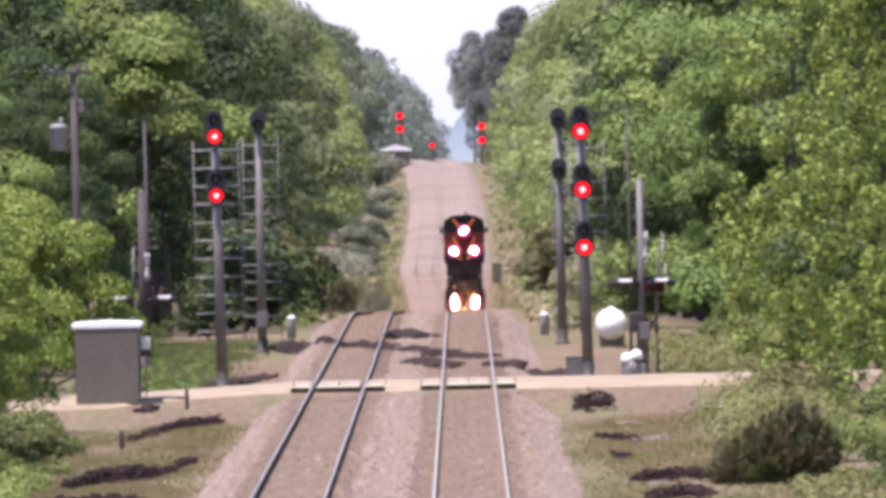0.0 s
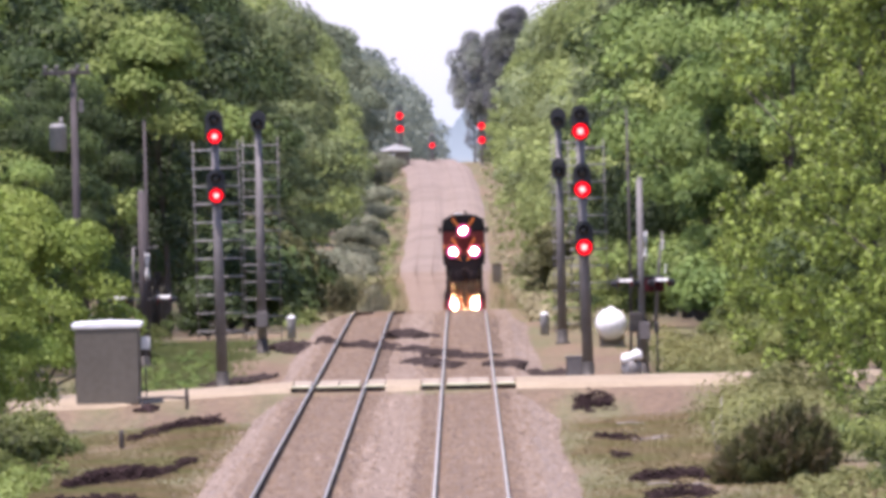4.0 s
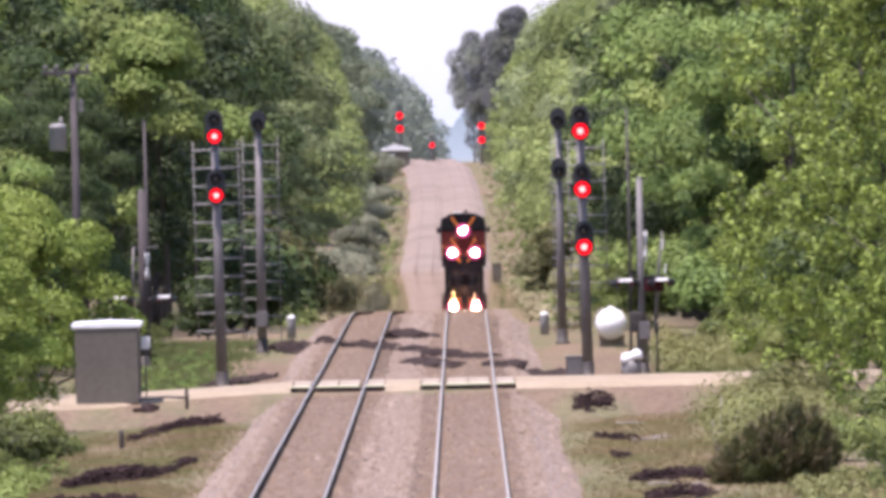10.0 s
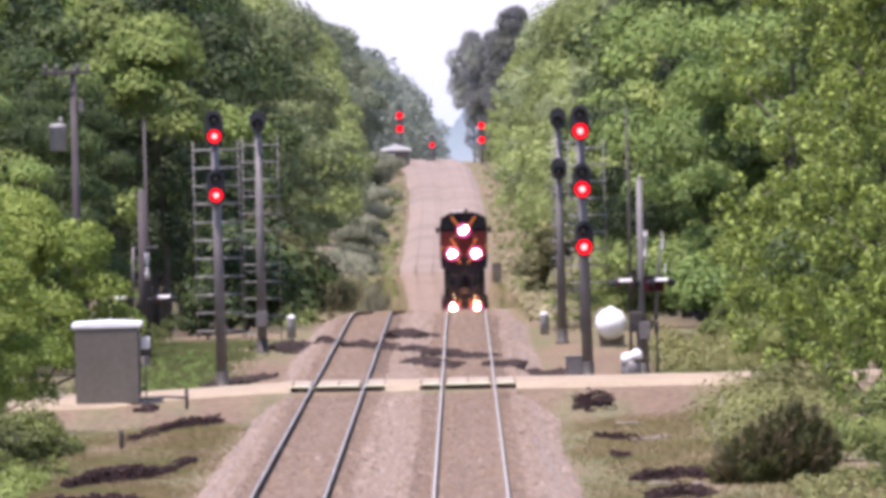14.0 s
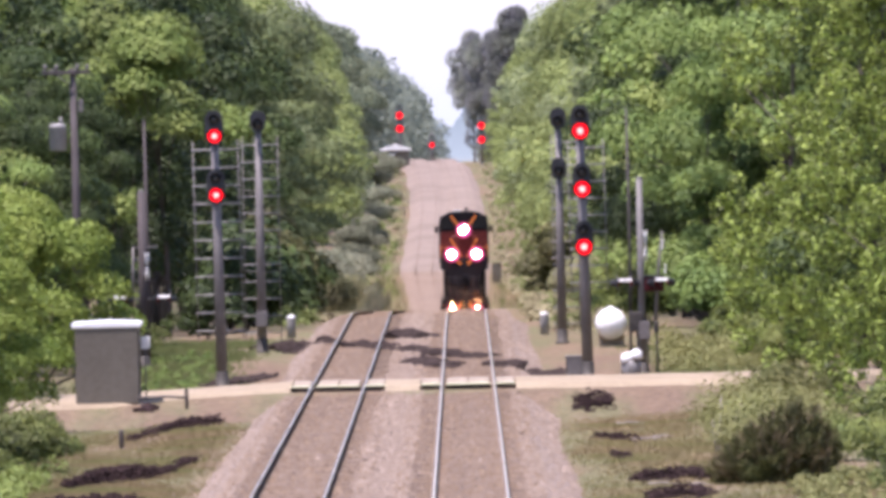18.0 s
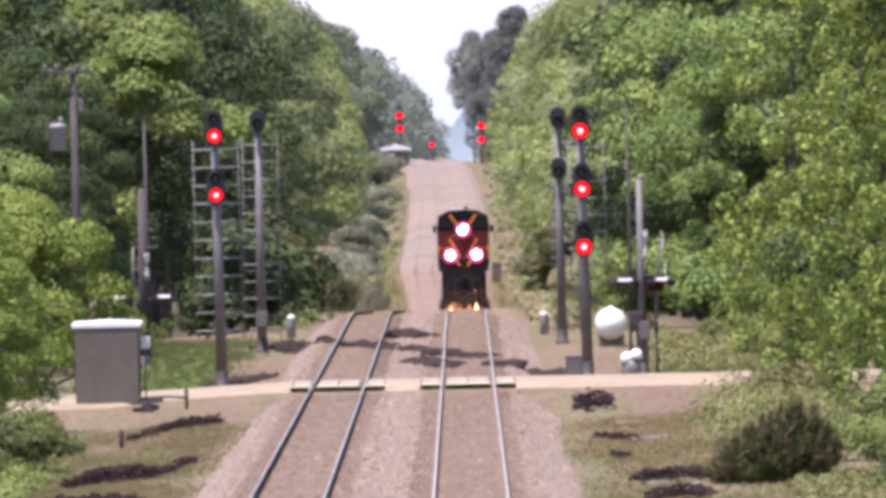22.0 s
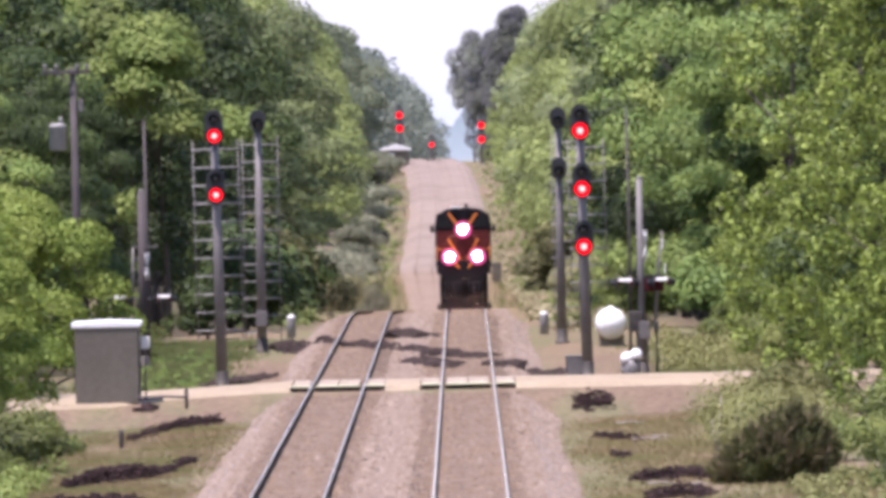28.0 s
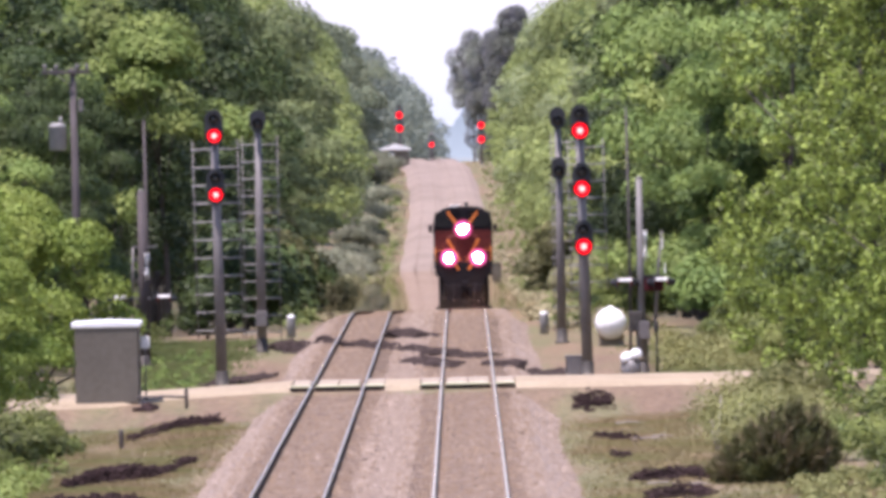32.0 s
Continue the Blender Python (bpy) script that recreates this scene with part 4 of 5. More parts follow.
def marker(x, y, h, r, mat, label):
    t = thing("marker_post", stand(x, y), label, "post")
    part("shaft", lathe([(r, -0.2), (r, h * 0.8), (r * 0.9, h * 0.9)], 10), mat, t)
    if r > 0.1:
        part("cap", lathe([(r * 1.02, 0), (r * 1.02, 0.04), (r * 0.7, 0.09), (0.01, 0.11)], 10), "white_paint", t, at=pose(0, 0, h * 0.88))


marker(-6.55, 424, 0.85, 0.17, "rung_zinc", "short pale marker post beside the track")
marker(2.95, 424, 0.85, 0.17, "rung_zinc", "short pale marker post beside the track")
marker(-7.85, 316, 0.62, 0.05, "pole_wood", "thin weathered wooden stake in the grass")
marker(-8.9, 290, 0.55, 0.06, "pole_wood", "thin weathered wooden stake in the grass")


def utility_pole(x, y, height, label, arm=True, tank=True, r=0.13):
    t = thing("utility_pole", stand(x, y), label, "utility pole", "poles along the line")
    part("pole", tube([(0, 0, -0.3), (0.03, 0, height * 0.5), (0, 0, height - (0.3 if arm else 0))], [r * 1.15, r, r * 0.75], 12), "pole_wood", t)
    if arm:
        a = part("crossarm", box(1.5, 0.1, 0.12, (-0.2, -0.12, height - 0.42), 0.012), "pole_wood", t)
        mesh = mesh_of("insulator", lathe([(0.02, 0), (0.07, 0.05), (0.05, 0.1), (0.07, 0.14), (0.02, 0.2)], 10), "alu_paint")
        for px in (-0.85, -0.5, 0.15, 0.45):
            part("insulator", mesh, None, a, at=pose(px, -0.12, height - 0.36))
        part("brace", tube([(-0.7, -0.14, height - 0.3), (0, -0.14, height - 0.9)], [0.02, 0.02], 6), "galvanised", t)
    if tank:
        k = part("transformer", lathe([(0.22, 0), (0.27, 0.03), (0.27, 0.72), (0.29, 0.75), (0.2, 0.84), (0.02, 0.86)], 18), "rung_zinc", t, "pale grey transformer can", at=pose(-0.5, 0, height - 2.85))
        part("bushing", lathe([(0.03, 0), (0.06, 0.08), (0.03, 0.22)], 8), "rung_zinc", k, at=pose(0.1, 0, 0.84))
        part("cutout", box(0.14, 0.16, 0.4, (0.24, -0.1, height - 1.45), 0.02), "alu_paint", t)
    return t


utility_pole(-12.08, 352, 10.3, "weathered wooden utility pole with crossarm and transformer")
utility_pole(-10.85, 386, 8.4, "thin rusty pole among the trees", False, False, 0.06)
utility_pole(5.42, 372, 8.4, "thin grey pole in front of the trees", False, False, 0.045)


# ---- level crossing ----
def crossing():
    m = thing("level_crossing", Matrix.Identity(4), "pale concrete crossing panels between the rails", "crossing", kind="structure")
    for x0 in TRACKS:
        for dx, w in ((-1.07, 0.5), (-0.31, 0.58), (0.31, 0.58), (1.07, 0.5)):
            mesh = mesh_of("panel", box(w, 2.4, 0.17, bevel=0.012), "concrete")
            for k in range(3):
                part("panel", mesh, None, m, at=pose(x0 + dx, 325.0 + 2.44 * k, float(rail_z(320)) - 0.085 + random.uniform(-0.006, 0.006)))
            # dark block standing for the shaded gap under the panel's edge
            part("end_timber", box(w + 0.1, 0.2, 0.12, bevel=0.02), "burnt_wood", m, "dark strip standing for the gap's shadow at the panel's end", at=pose(x0 + dx, 323.7, -0.11))
            part("edge_strip", box(w + 0.06, 0.4, 0.045, bevel=0.008), "worn_yellow", m, "pale worn edge strip", at=pose(x0 + dx, 323.75, -0.01))
    v, f = [], []
    bm = bmesh.new()
    for xa, xb in ((-40, -5.05), (-2.35, -1.34), (1.4, 40)):
        n = max(2, int((xb - xa) / 0.7))
        cols = []
        for k in range(n + 1):
            x = xa + (xb - xa) * k / n
            z = -0.01 - 0.25 * min(1, max(0, (-5 - x) / 5))
            wob = 0.7 * noise.noise((x * 0.4, 0, 0))
            near = 4.4 * (1 - min(1, max(0, (-6 - x) / 4)))
            z += 0.015 * noise.noise((x * 1.3, 3, 0))
            cols.append([bm.verts.new((x, y, zz)) for y, zz in ((318.2 + near + wob, z - 0.19), (318.9 + near + wob, z), (325.5, z + 0.02), (328, z + 0.02), (331.5 + wob, z), (333 + wob, z - 0.22))])
        for a, b in zip(cols, cols[1:]):
            for i in range(5):
                bm.faces.new((a[i], b[i], b[i + 1], a[i + 1])).smooth = True
    tagged(new("road", mesh_of("road", bm, "gravel")), "pale beige gravel road over the tracks", "road", kind="structure")


crossing()


# ---- locomotive ----
def locomotive():
    """A wide-cab diesel; its front is at y = 0 and faces -y, rails at z = 0."""
    t = thing("locomotive", pose(0, 0, 0), "black and orange diesel locomotive with lit headlights", "locomotive")
    W = 1.55
    part("frame", box(3.0, 20.5, 0.35, (0, 10.9, 1.55), 0.03), "loco_black", t, "black underframe")
    part("hood", box(2.3, 14.5, 2.6, (0, 13.4, 3.05), 0.12), "loco_orange", t, "orange engine hood")
    part("radiator", box(3.05, 3.2, 0.9, (0, 18.6, 4.25), 0.1), "loco_black", t)
    part("fan", lathe([(0.6, 0), (0.6, 0.12), (0.5, 0.16), (0.05, 0.16)], 16), "loco_black", t, at=pose(0, 12, 4.33))
    # cab with a rounded roof
    out = [(-W, 1.72), (W, 1.72), (W, 4.3), (W - 0.08, 4.68), (0.95, 4.98), (0.5, 5.06), (-0.5, 5.06), (-0.95, 4.98), (-W + 0.08, 4.68), (-W, 4.3)]
    cab = part("cab", extruded(out, 3.2, pose(0, 2.4, 0), bevel=0.04), "loco_black", t, "dark cab with chamfered roof")
    for s in (-1, 1):
        part("windshield", box(0.98, 0.03, 0.72, bevel=0.012), "glass_dark", cab, "dark windshield pane", at=pose(s * 0.92, 2.385, 4.32))
        part("window_frame", box(1.1, 0.024, 0.84, bevel=0.01), "loco_black", cab, at=pose(s * 0.92, 2.392, 4.32))
        part("side_window", box(0.03, 0.9, 0.6, bevel=0.01), "glass_dark", cab, at=pose(s * (W + 0.012), 4.2, 3.9))
        part("cheek", box(0.98, 0.03, 1.1, bevel=0.012), "loco_maroon", cab, "dark red cab front panel", at=pose(s * 1.0, 2.388, 3.18))
        part("number_board", box(0.5, 0.05, 0.2, bevel=0.012), "loco_black", cab, at=pose(s * 0.42, 2.37, 4.86))
        # orange slashes of the paint scheme, from the lamp to the corners
        part("stripe", box(0.14, 0.03, 1.15, bevel=0.008, m=pose(0, 0, 0, 0, s * 36)), "loco_orange", cab, "orange painted slash", at=pose(s * 0.45, 2.36, 4.3))
        part("roof_stripe", box(1.0, 0.03, 0.07, bevel=0.008), "loco_maroon", cab, at=pose(s * 0.95, 2.374, 3.74))
    # nose
    n_out = [(-0.98, 1.72), (0.98, 1.72), (0.98, 3.1), (0.78, 3.45), (0.4, 3.62), (-0.4, 3.62), (-0.78, 3.45), (-0.98, 3.1)]
    nose = part("nose", extruded(n_out, 1.9, pose(0, 0.55, 0), bevel=0.06), "loco_maroon", t, "dark red short nose")
    part("nose_door", box(0.6, 0.04, 1.5, (0.0, 0.54, 2.5), 0.012), "loco_maroon", nose)
    for s in (-1, 1):
        part("nose_stripe", box(0.13, 0.03, 1.3, bevel=0.008, m=pose(0, 0, 0, 0, s * 30)), "loco_orange", nose, "orange painted slash", at=pose(s * 0.5, 0.535, 2.75))
        part("lower_stripe", box(0.13, 0.03, 0.9, bevel=0.008, m=pose(0, 0, 0, 0, s * 32)), "loco_orange", nose, "orange painted slash", at=pose(s * 0.36, 0.533, 1.95))
    # lamps
    hl = part("headlight", box(0.8, 0.2, 0.6, (0, 0, 0), 0.08), "loco_black", t, "lit twin headlight", at=pose(0, 0.42, 3.85))
    # lens discs oversized to take in their glare
    for s in (-1, 1):
        part("lamp", lathe([(0.16, 0), (0.16, 0.03), (0.1, 0.06), (0.01, 0.07)], 20, pose(0, 0, 0, 90)), "head_lamp", hl, "white-hot headlight lens", at=pose(s * 0.07, -0.12, s * 0.05))
    # halo of glare round the headlight, added as a glowing disc
    part("reflector", lathe([(0.64, 0), (0.4, 0.005), (0.01, 0.01)], 26, pose(0, 0, 0, 90)), "lamp_halo", hl, at=pose(0, -0.105, 0))
    for s in (-1, 1):
        d = part("ditch_light", box(0.5, 0.2, 0.5, bevel=0.05), "loco_black", t, "lit ditch light", at=pose(s * 0.77, 0.3, 2.34))
        part("lamp", lathe([(0.2, 0), (0.2, 0.03), (0.12, 0.06), (0.01, 0.07)], 20, pose(0, 0, 0, 90)), "head_lamp", d, "white-hot lamp lens", at=pose(0, -0.12, 0))
        # the same painted glare round each ditch light
        part("reflector", lathe([(0.64, 0), (0.4, 0.005), (0.01, 0.01)], 26, pose(0, 0, 0, 90)), "lamp_halo", d, at=pose(0, -0.105, 0))
    # pilot, plow, coupler, steps, rails
    part("pilot", extruded([(-1.5, 2.1), (1.5, 2.1), (1.42, 1.6), (0.98, 0.9), (-0.98, 0.9), (-1.42, 1.6)], 0.14, pose(0, 0.28, 0), bevel=0.02), "loco_black", t, "black front pilot plate")
    plow = [(-1.0, 0.9), (1.0, 0.9), (0.85, 0.14), (0.2, 0.1), (-0.2, 0.1), (-0.85, 0.14)]
    part("snowplow", extruded(plow, 0.35, pose(0, -0.05, 0), bevel=0.03), "loco_black", t, "black steel snowplow")
    c = part("coupler", box(0.32, 0.8, 0.34, (0, -0.3, 0.95), 0.05), "loco_black", t)
    part("knuckle", box(0.26, 0.24, 0.36, (0.14, -0.72, 0.95), 0.06), "loco_black", c)
    for s in (-1, 1):
        part("pilot_stripe", box(0.1, 0.02, 0.55, bevel=0.006, m=pose(0, 0, 0, 0, s * 34)), "loco_orange", t, "orange painted slash", at=pose(s * 0.4, 0.262, 1.92))
        part("hose", tube([(s * 0.55, 0.2, 0.95), (s * 0.55, -0.15, 0.6), (s * 0.4, -0.3, 0.45)], [0.03, 0.03, 0.03], 6), "loco_black", t)
        for k in range(4):
            part("step", box(0.4, 0.35, 0.04, (s * (0.82 + 0.12 * k), 0.55, 0.5 + 0.33 * k), 0.008), "loco_black", t)
        part("handrail", tube([(s * 1.45, 0.35, 1.75), (s * 1.45, 0.35, 2.8), (s * 1.45, 2.3, 2.9)], [0.02, 0.02, 0.02], 6), "loco_orange", t)
        part("handrail", tube([(s * 0.45, 0.32, 1.75), (s * 0.45, 0.32, 2.75), (s * 1.4, 0.32, 2.75)], [0.02, 0.02, 0.02], 6), "loco_orange", t)
        part("mirror", box(0.2, 0.05, 0.4, (s * 1.72, 3.2, 3.9), 0.015), "loco_black", t)
    part("horn", tube([(0.2, 4.2, 5.12), (0.2, 3.7, 5.18)], [0.05, 0.12], 10), "steel_dark", t)
    part("antenna", box(0.5, 0.5, 0.08, (-0.4, 3.6, 5.09), 0.02), "white_paint", t)
    part("fuel_tank", box(2.7, 5.0, 1.0, (0, 10.8, 0.9), 0.15), "loco_black", t)
    for y0 in (3.6, 18.0):
        b = part("truck", box(2.2, 4.6, 0.5, (0, 0, 0.75), 0.06), "steel_dark", t, "three-axle truck frame", at=pose(0, y0, 0))
        for dy in (-1.8, 0, 1.8):
            for s in (-1, 1):
                part("wheel", lathe([(0.5, -0.07), (0.53, -0.05), (0.51, 0.06), (0.3, 0.05), (0.08, 0.08)], 20, pose(0, 0, 0, 0, 90 * s)), "steel_dark", b, at=pose(s * 0.75, dy, 0.52))
    return t


loco = locomotive()


def far_car():
    """A car that drives over the line on the far hill; its nose is at +x."""
    t = thing("car", pose(0, 0, 0), "grey-blue saloon car driving over the far crossing", "car")
    side = [(-2.3, 0.35), (2.3, 0.35), (2.35, 0.7), (2.2, 0.88), (1.2, 0.98), (-1.9, 1.0), (-2.3, 0.9)]
    body = part("body", extruded(side, 1.75, pose(0, -0.875, 0), bevel=0.04), "car_paint", t, "grey-blue painted body")
    cabin = part("cabin", extruded([(-1.7, 0.98), (1.0, 0.98), (0.35, 1.46), (-1.1, 1.48)], 1.5, pose(0, -0.75, 0), bevel=0.03), "car_paint", t)
    for a, b in ((-1.35, -0.4), (-0.3, 0.55)):
        part("window", extruded([(a, 1.04), (b, 1.04), (min(b, 0.25), 1.36), (a + 0.15, 1.36)], 1.52, pose(0, -0.76, 0)), "glass_dark", cabin, "dark side window")
    for x in (-1.4, 1.4):
        for y in (-0.78, 0.78):
            w = part("wheel", lathe([(0.2, -0.1), (0.31, -0.1), (0.33, -0.06), (0.33, 0.06), (0.31, 0.1), (0.2, 0.1)], 18, pose(x, y, 0.33, 90)), "black_paint", t)
            part("rim", lathe([(0.02, -0.105), (0.2, -0.105), (0.2, 0.105), (0.02, 0.105)], 14, pose(x, y, 0.33, 90)), "galvanised", w)
    part("headlamp", box(0.06, 0.3, 0.14, (2.31, 0.6, 0.72), 0.02), "white_paint", body)
    part("headlamp", box(0.06, 0.3, 0.14, (2.31, -0.6, 0.72), 0.02), "white_paint", body)
    return t


FAR_ROAD = 1490.0
xs = np.arange(-140, 81, 2.0)
v = [(x, FAR_ROAD + d, float(ground_z(x, FAR_ROAD)) + 0.02 * (d == 0) + (0.62 if -9 < x < 1 else 0.5)) for x in xs for d in (-2.6, 0, 2.6)]
i = (np.arange(len(xs) - 1)[:, None] * 3 + np.arange(2)[None]).ravel()
tagged(new("road", quads_mesh("road", v, np.stack([i, i + 3, i + 4, i + 1], -1), "gravel", True)), "pale gravel road over the far hill", "road", kind="structure")
car = far_car()


def motions():
    """The locomotive climbs towards the crossing at about 8 m/s; a car crosses the far hill."""
    rows = []
    for k in range(33):
        y = 852.0 - 8.0 * k
        slope = math.degrees(math.atan2(float(rail_z(y + 18) - rail_z(y + 3)), 15))
        rows.append((float(k), pose(TRACKS[0] - 0.06 + 0.02 * math.sin(k * 1.1), y, float(rail_z(y + 3)), slope)))
    walk(loco, rows)
    rows = []
    for k in range(33):
        x = -3.35 + 6.3 * (k - 20.45)
        rows.append((float(k), pose(x, FAR_ROAD, float(ground_z(min(max(x, -139.0), 79.0), FAR_ROAD)) + (0.64 if -9 < x < 1 else 0.52))))
    walk(car, rows)


# ---- shrubs and ground clutter ----
def juniper():
    """A low ragged shrub of fine upright shoots, dark within, with brownish tips."""
    t = thing("juniper", pose(0, -400, 0), "dark wispy juniper shrub with brownish tips", "shrub")
    for k, (count, length, paint) in enumerate(((15000, 0.16, "leaf_juniper"), (15000, 0.16, "leaf_juniper"), (2600, 0.34, "leaf_tips"))):
        g = np.random.default_rng(51 + k)
        shoots = 150
        a, r = g.uniform(0, math.tau, shoots), 1.35 * np.sqrt(g.random(shoots))
        tall = (0.3 + 1.4 * np.clip(1 - (r / 1.55) ** 2, 0, 1)) * (0.85 + 0.3 * np.cos(a) * r) * g.uniform(0.65, 1.2, shoots)
        pick = g.integers(0, shoots, count)
        h = g.random(count) ** 0.6
        lean = 0.75 + 0.35 * h
        base = np.stack([r[pick] * np.cos(a[pick]) * lean, r[pick] * np.sin(a[pick]) * lean, tall[pick] * h], -1)
        base += g.normal(size=(count, 3)) * (0.13 * (1.15 - h))[:, None]
        way = np.stack([np.cos(a[pick]) * 0.5, np.sin(a[pick]) * 0.5, np.full(count, 0.9)], -1) + g.normal(size=(count, 3)) * 0.5
        way /= np.linalg.norm(way, axis=1)[:, None]
        side = np.cross(way, g.normal(size=(count, 3)))
        side *= (0.03 / np.linalg.norm(side, axis=1))[:, None]
        tip = base + way * (length * g.uniform(0.5, 1.3, count))[:, None]
        base[:, 2], tip[:, 2] = np.maximum(base[:, 2], 0.0), np.maximum(tip[:, 2], 0.05)
        v = np.stack([base - side, base + side, tip], 1).reshape(-1, 3)
        part("spray", quads_mesh("spray", v, np.arange(count * 3).reshape(-1, 3), paint), None, t)
    for k in range(3):
        part("stem", tube([(0, 0, -0.1), (0.15 * (k - 1), 0.1, 0.7), (0.3 * (k - 1), 0.1, 1.5)], [0.05, 0.035, 0.01], 6), "bark", t)
    return t


JUNIPER = juniper()
plant(JUNIPER, 6.75, 250)
BRUSH = [shrub_model("shrub", 52, 1.5, 0.8, 3600, 0.05, "leaf_pale", "pale yellow-green roadside shrub", 14, 0.42),
         shrub_model("shrub", 53, 1.8, 0.9, 4600, 0.05, "leaf_shade", "green shrub at the wood's edge", 14, 0.5),
         shrub_model("shrub", 54, 2.2, 1.3, 2400, 0.11, "leaf_deep", "dark green shrub beside the line", 12, 0.8),
         shrub_model("shrub", 55, 2.2, 1.3, 4200, 0.085, "leaf_bank", "green shrub beside the line, paled for haze", 12, 0.8),
         shrub_model("shrub", 56, 2.2, 1.1, 4200, 0.085, "leaf_juniper", "dark brownish shrub beside the line", 12, 0.7),
         shrub_model("shrub", 57, 2.4, 1.3, 4200, 0.085, "leaf_grey", "shrub beside the line, greyed for haze", 12, 0.8)]


def undergrowth():
    rnd = random.Random(9)
    for k in range(34):
        y = 238 + 5.2 * k
        if not 264 < y < 345:
            plant(BRUSH[1], 9.0 + rnd.uniform(-0.5, 1.2) + (0.8 if y > 345 else 0), y, rnd.uniform(0, 6), rnd.uniform(0.6, 1.2), "roadside shrubs")
    for k in range(22):
        y = 255 + 7 * k
        if not 282 < y < 345:
            plant(BRUSH[1], -10.6 - (1.0 if y > 345 else 0) + rnd.uniform(-1.0, 0.4), y, rnd.uniform(0, 6), rnd.uniform(0.6, 1.1), "roadside shrubs")
    y = 430.0
    while y < 1400:
        out = 1.6 * min(1, (y - 430) / 300)
        for x in (-9.0 - 0.3 * out, 6.6 + 0.7 * out):
            plant(BRUSH[(5 if x < 0 else 3) if y > 555 else 2 if x < 0 else 1], x + rnd.uniform(-1.0, 0.7), y, rnd.uniform(0, 6), rnd.uniform(0.8, 1.4), "roadside shrubs")
        y *= 1.027


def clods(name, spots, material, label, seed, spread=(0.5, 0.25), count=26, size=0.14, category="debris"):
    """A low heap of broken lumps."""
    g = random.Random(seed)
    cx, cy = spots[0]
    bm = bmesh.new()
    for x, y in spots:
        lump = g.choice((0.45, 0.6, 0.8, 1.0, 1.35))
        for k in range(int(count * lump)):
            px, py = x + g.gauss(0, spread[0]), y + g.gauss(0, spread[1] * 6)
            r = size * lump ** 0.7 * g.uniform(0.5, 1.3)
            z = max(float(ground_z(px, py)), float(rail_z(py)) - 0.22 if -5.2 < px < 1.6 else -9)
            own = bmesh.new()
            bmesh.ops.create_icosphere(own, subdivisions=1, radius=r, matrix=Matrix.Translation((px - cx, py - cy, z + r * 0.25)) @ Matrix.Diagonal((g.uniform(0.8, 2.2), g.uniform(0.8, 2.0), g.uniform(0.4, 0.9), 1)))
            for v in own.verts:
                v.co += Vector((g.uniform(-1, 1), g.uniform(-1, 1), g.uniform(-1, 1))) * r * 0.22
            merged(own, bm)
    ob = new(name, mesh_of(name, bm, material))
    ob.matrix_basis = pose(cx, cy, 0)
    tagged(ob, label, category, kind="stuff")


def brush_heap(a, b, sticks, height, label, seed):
    """A ragged strip of dark broken pieces from a to b."""
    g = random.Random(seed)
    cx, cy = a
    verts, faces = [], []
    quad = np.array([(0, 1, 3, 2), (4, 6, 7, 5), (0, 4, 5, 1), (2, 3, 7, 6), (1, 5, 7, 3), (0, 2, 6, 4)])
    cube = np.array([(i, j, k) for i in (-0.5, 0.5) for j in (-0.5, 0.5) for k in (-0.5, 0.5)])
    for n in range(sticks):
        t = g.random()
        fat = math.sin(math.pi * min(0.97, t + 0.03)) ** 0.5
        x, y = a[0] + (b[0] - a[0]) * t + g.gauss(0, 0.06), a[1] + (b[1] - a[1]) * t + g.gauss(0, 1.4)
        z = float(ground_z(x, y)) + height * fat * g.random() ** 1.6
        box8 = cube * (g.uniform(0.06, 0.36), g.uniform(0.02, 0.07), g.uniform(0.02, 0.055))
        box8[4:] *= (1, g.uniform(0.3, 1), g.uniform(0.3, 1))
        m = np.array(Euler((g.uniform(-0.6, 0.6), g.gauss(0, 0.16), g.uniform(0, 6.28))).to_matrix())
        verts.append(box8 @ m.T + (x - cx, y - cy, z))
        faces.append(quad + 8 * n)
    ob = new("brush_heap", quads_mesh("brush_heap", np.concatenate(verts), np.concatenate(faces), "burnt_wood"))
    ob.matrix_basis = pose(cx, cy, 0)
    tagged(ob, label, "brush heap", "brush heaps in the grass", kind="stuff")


def stick(x, y, length, turn):
    ob = new("fallen_stick", mesh_of("fallen_stick", tube([(-length / 2, 0, 0.04), (0, 0.03, 0.07), (length / 2, 0, 0.03)], [0.03, 0.028, 0.012], 6), "dead_wood"))
    ob.matrix_basis = stand(x, y, turn)
    tagged(ob, "pale barkless stick lying in the grass", "stick", "fallen sticks")


DARK_STRIPS = [((3.0, 315), (4.0, 315.5), 90, 0.12), ((3.25, 291), (4.4, 288), 70, 0.1), ((3.75, 256), (5.6, 256), 170, 0.16), ((3.85, 245), (5.3, 245), 130, 0.14),
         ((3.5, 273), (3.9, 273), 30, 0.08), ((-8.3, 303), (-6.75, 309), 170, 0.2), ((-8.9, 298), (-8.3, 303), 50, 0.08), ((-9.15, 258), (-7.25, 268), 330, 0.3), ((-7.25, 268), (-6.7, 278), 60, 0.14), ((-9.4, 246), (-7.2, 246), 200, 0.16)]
for k, (a, b, n, h) in enumerate(DARK_STRIPS):
    brush_heap(a, b, n * 3, h, "ragged strip of dark broken pieces in the grass", 300 + k)
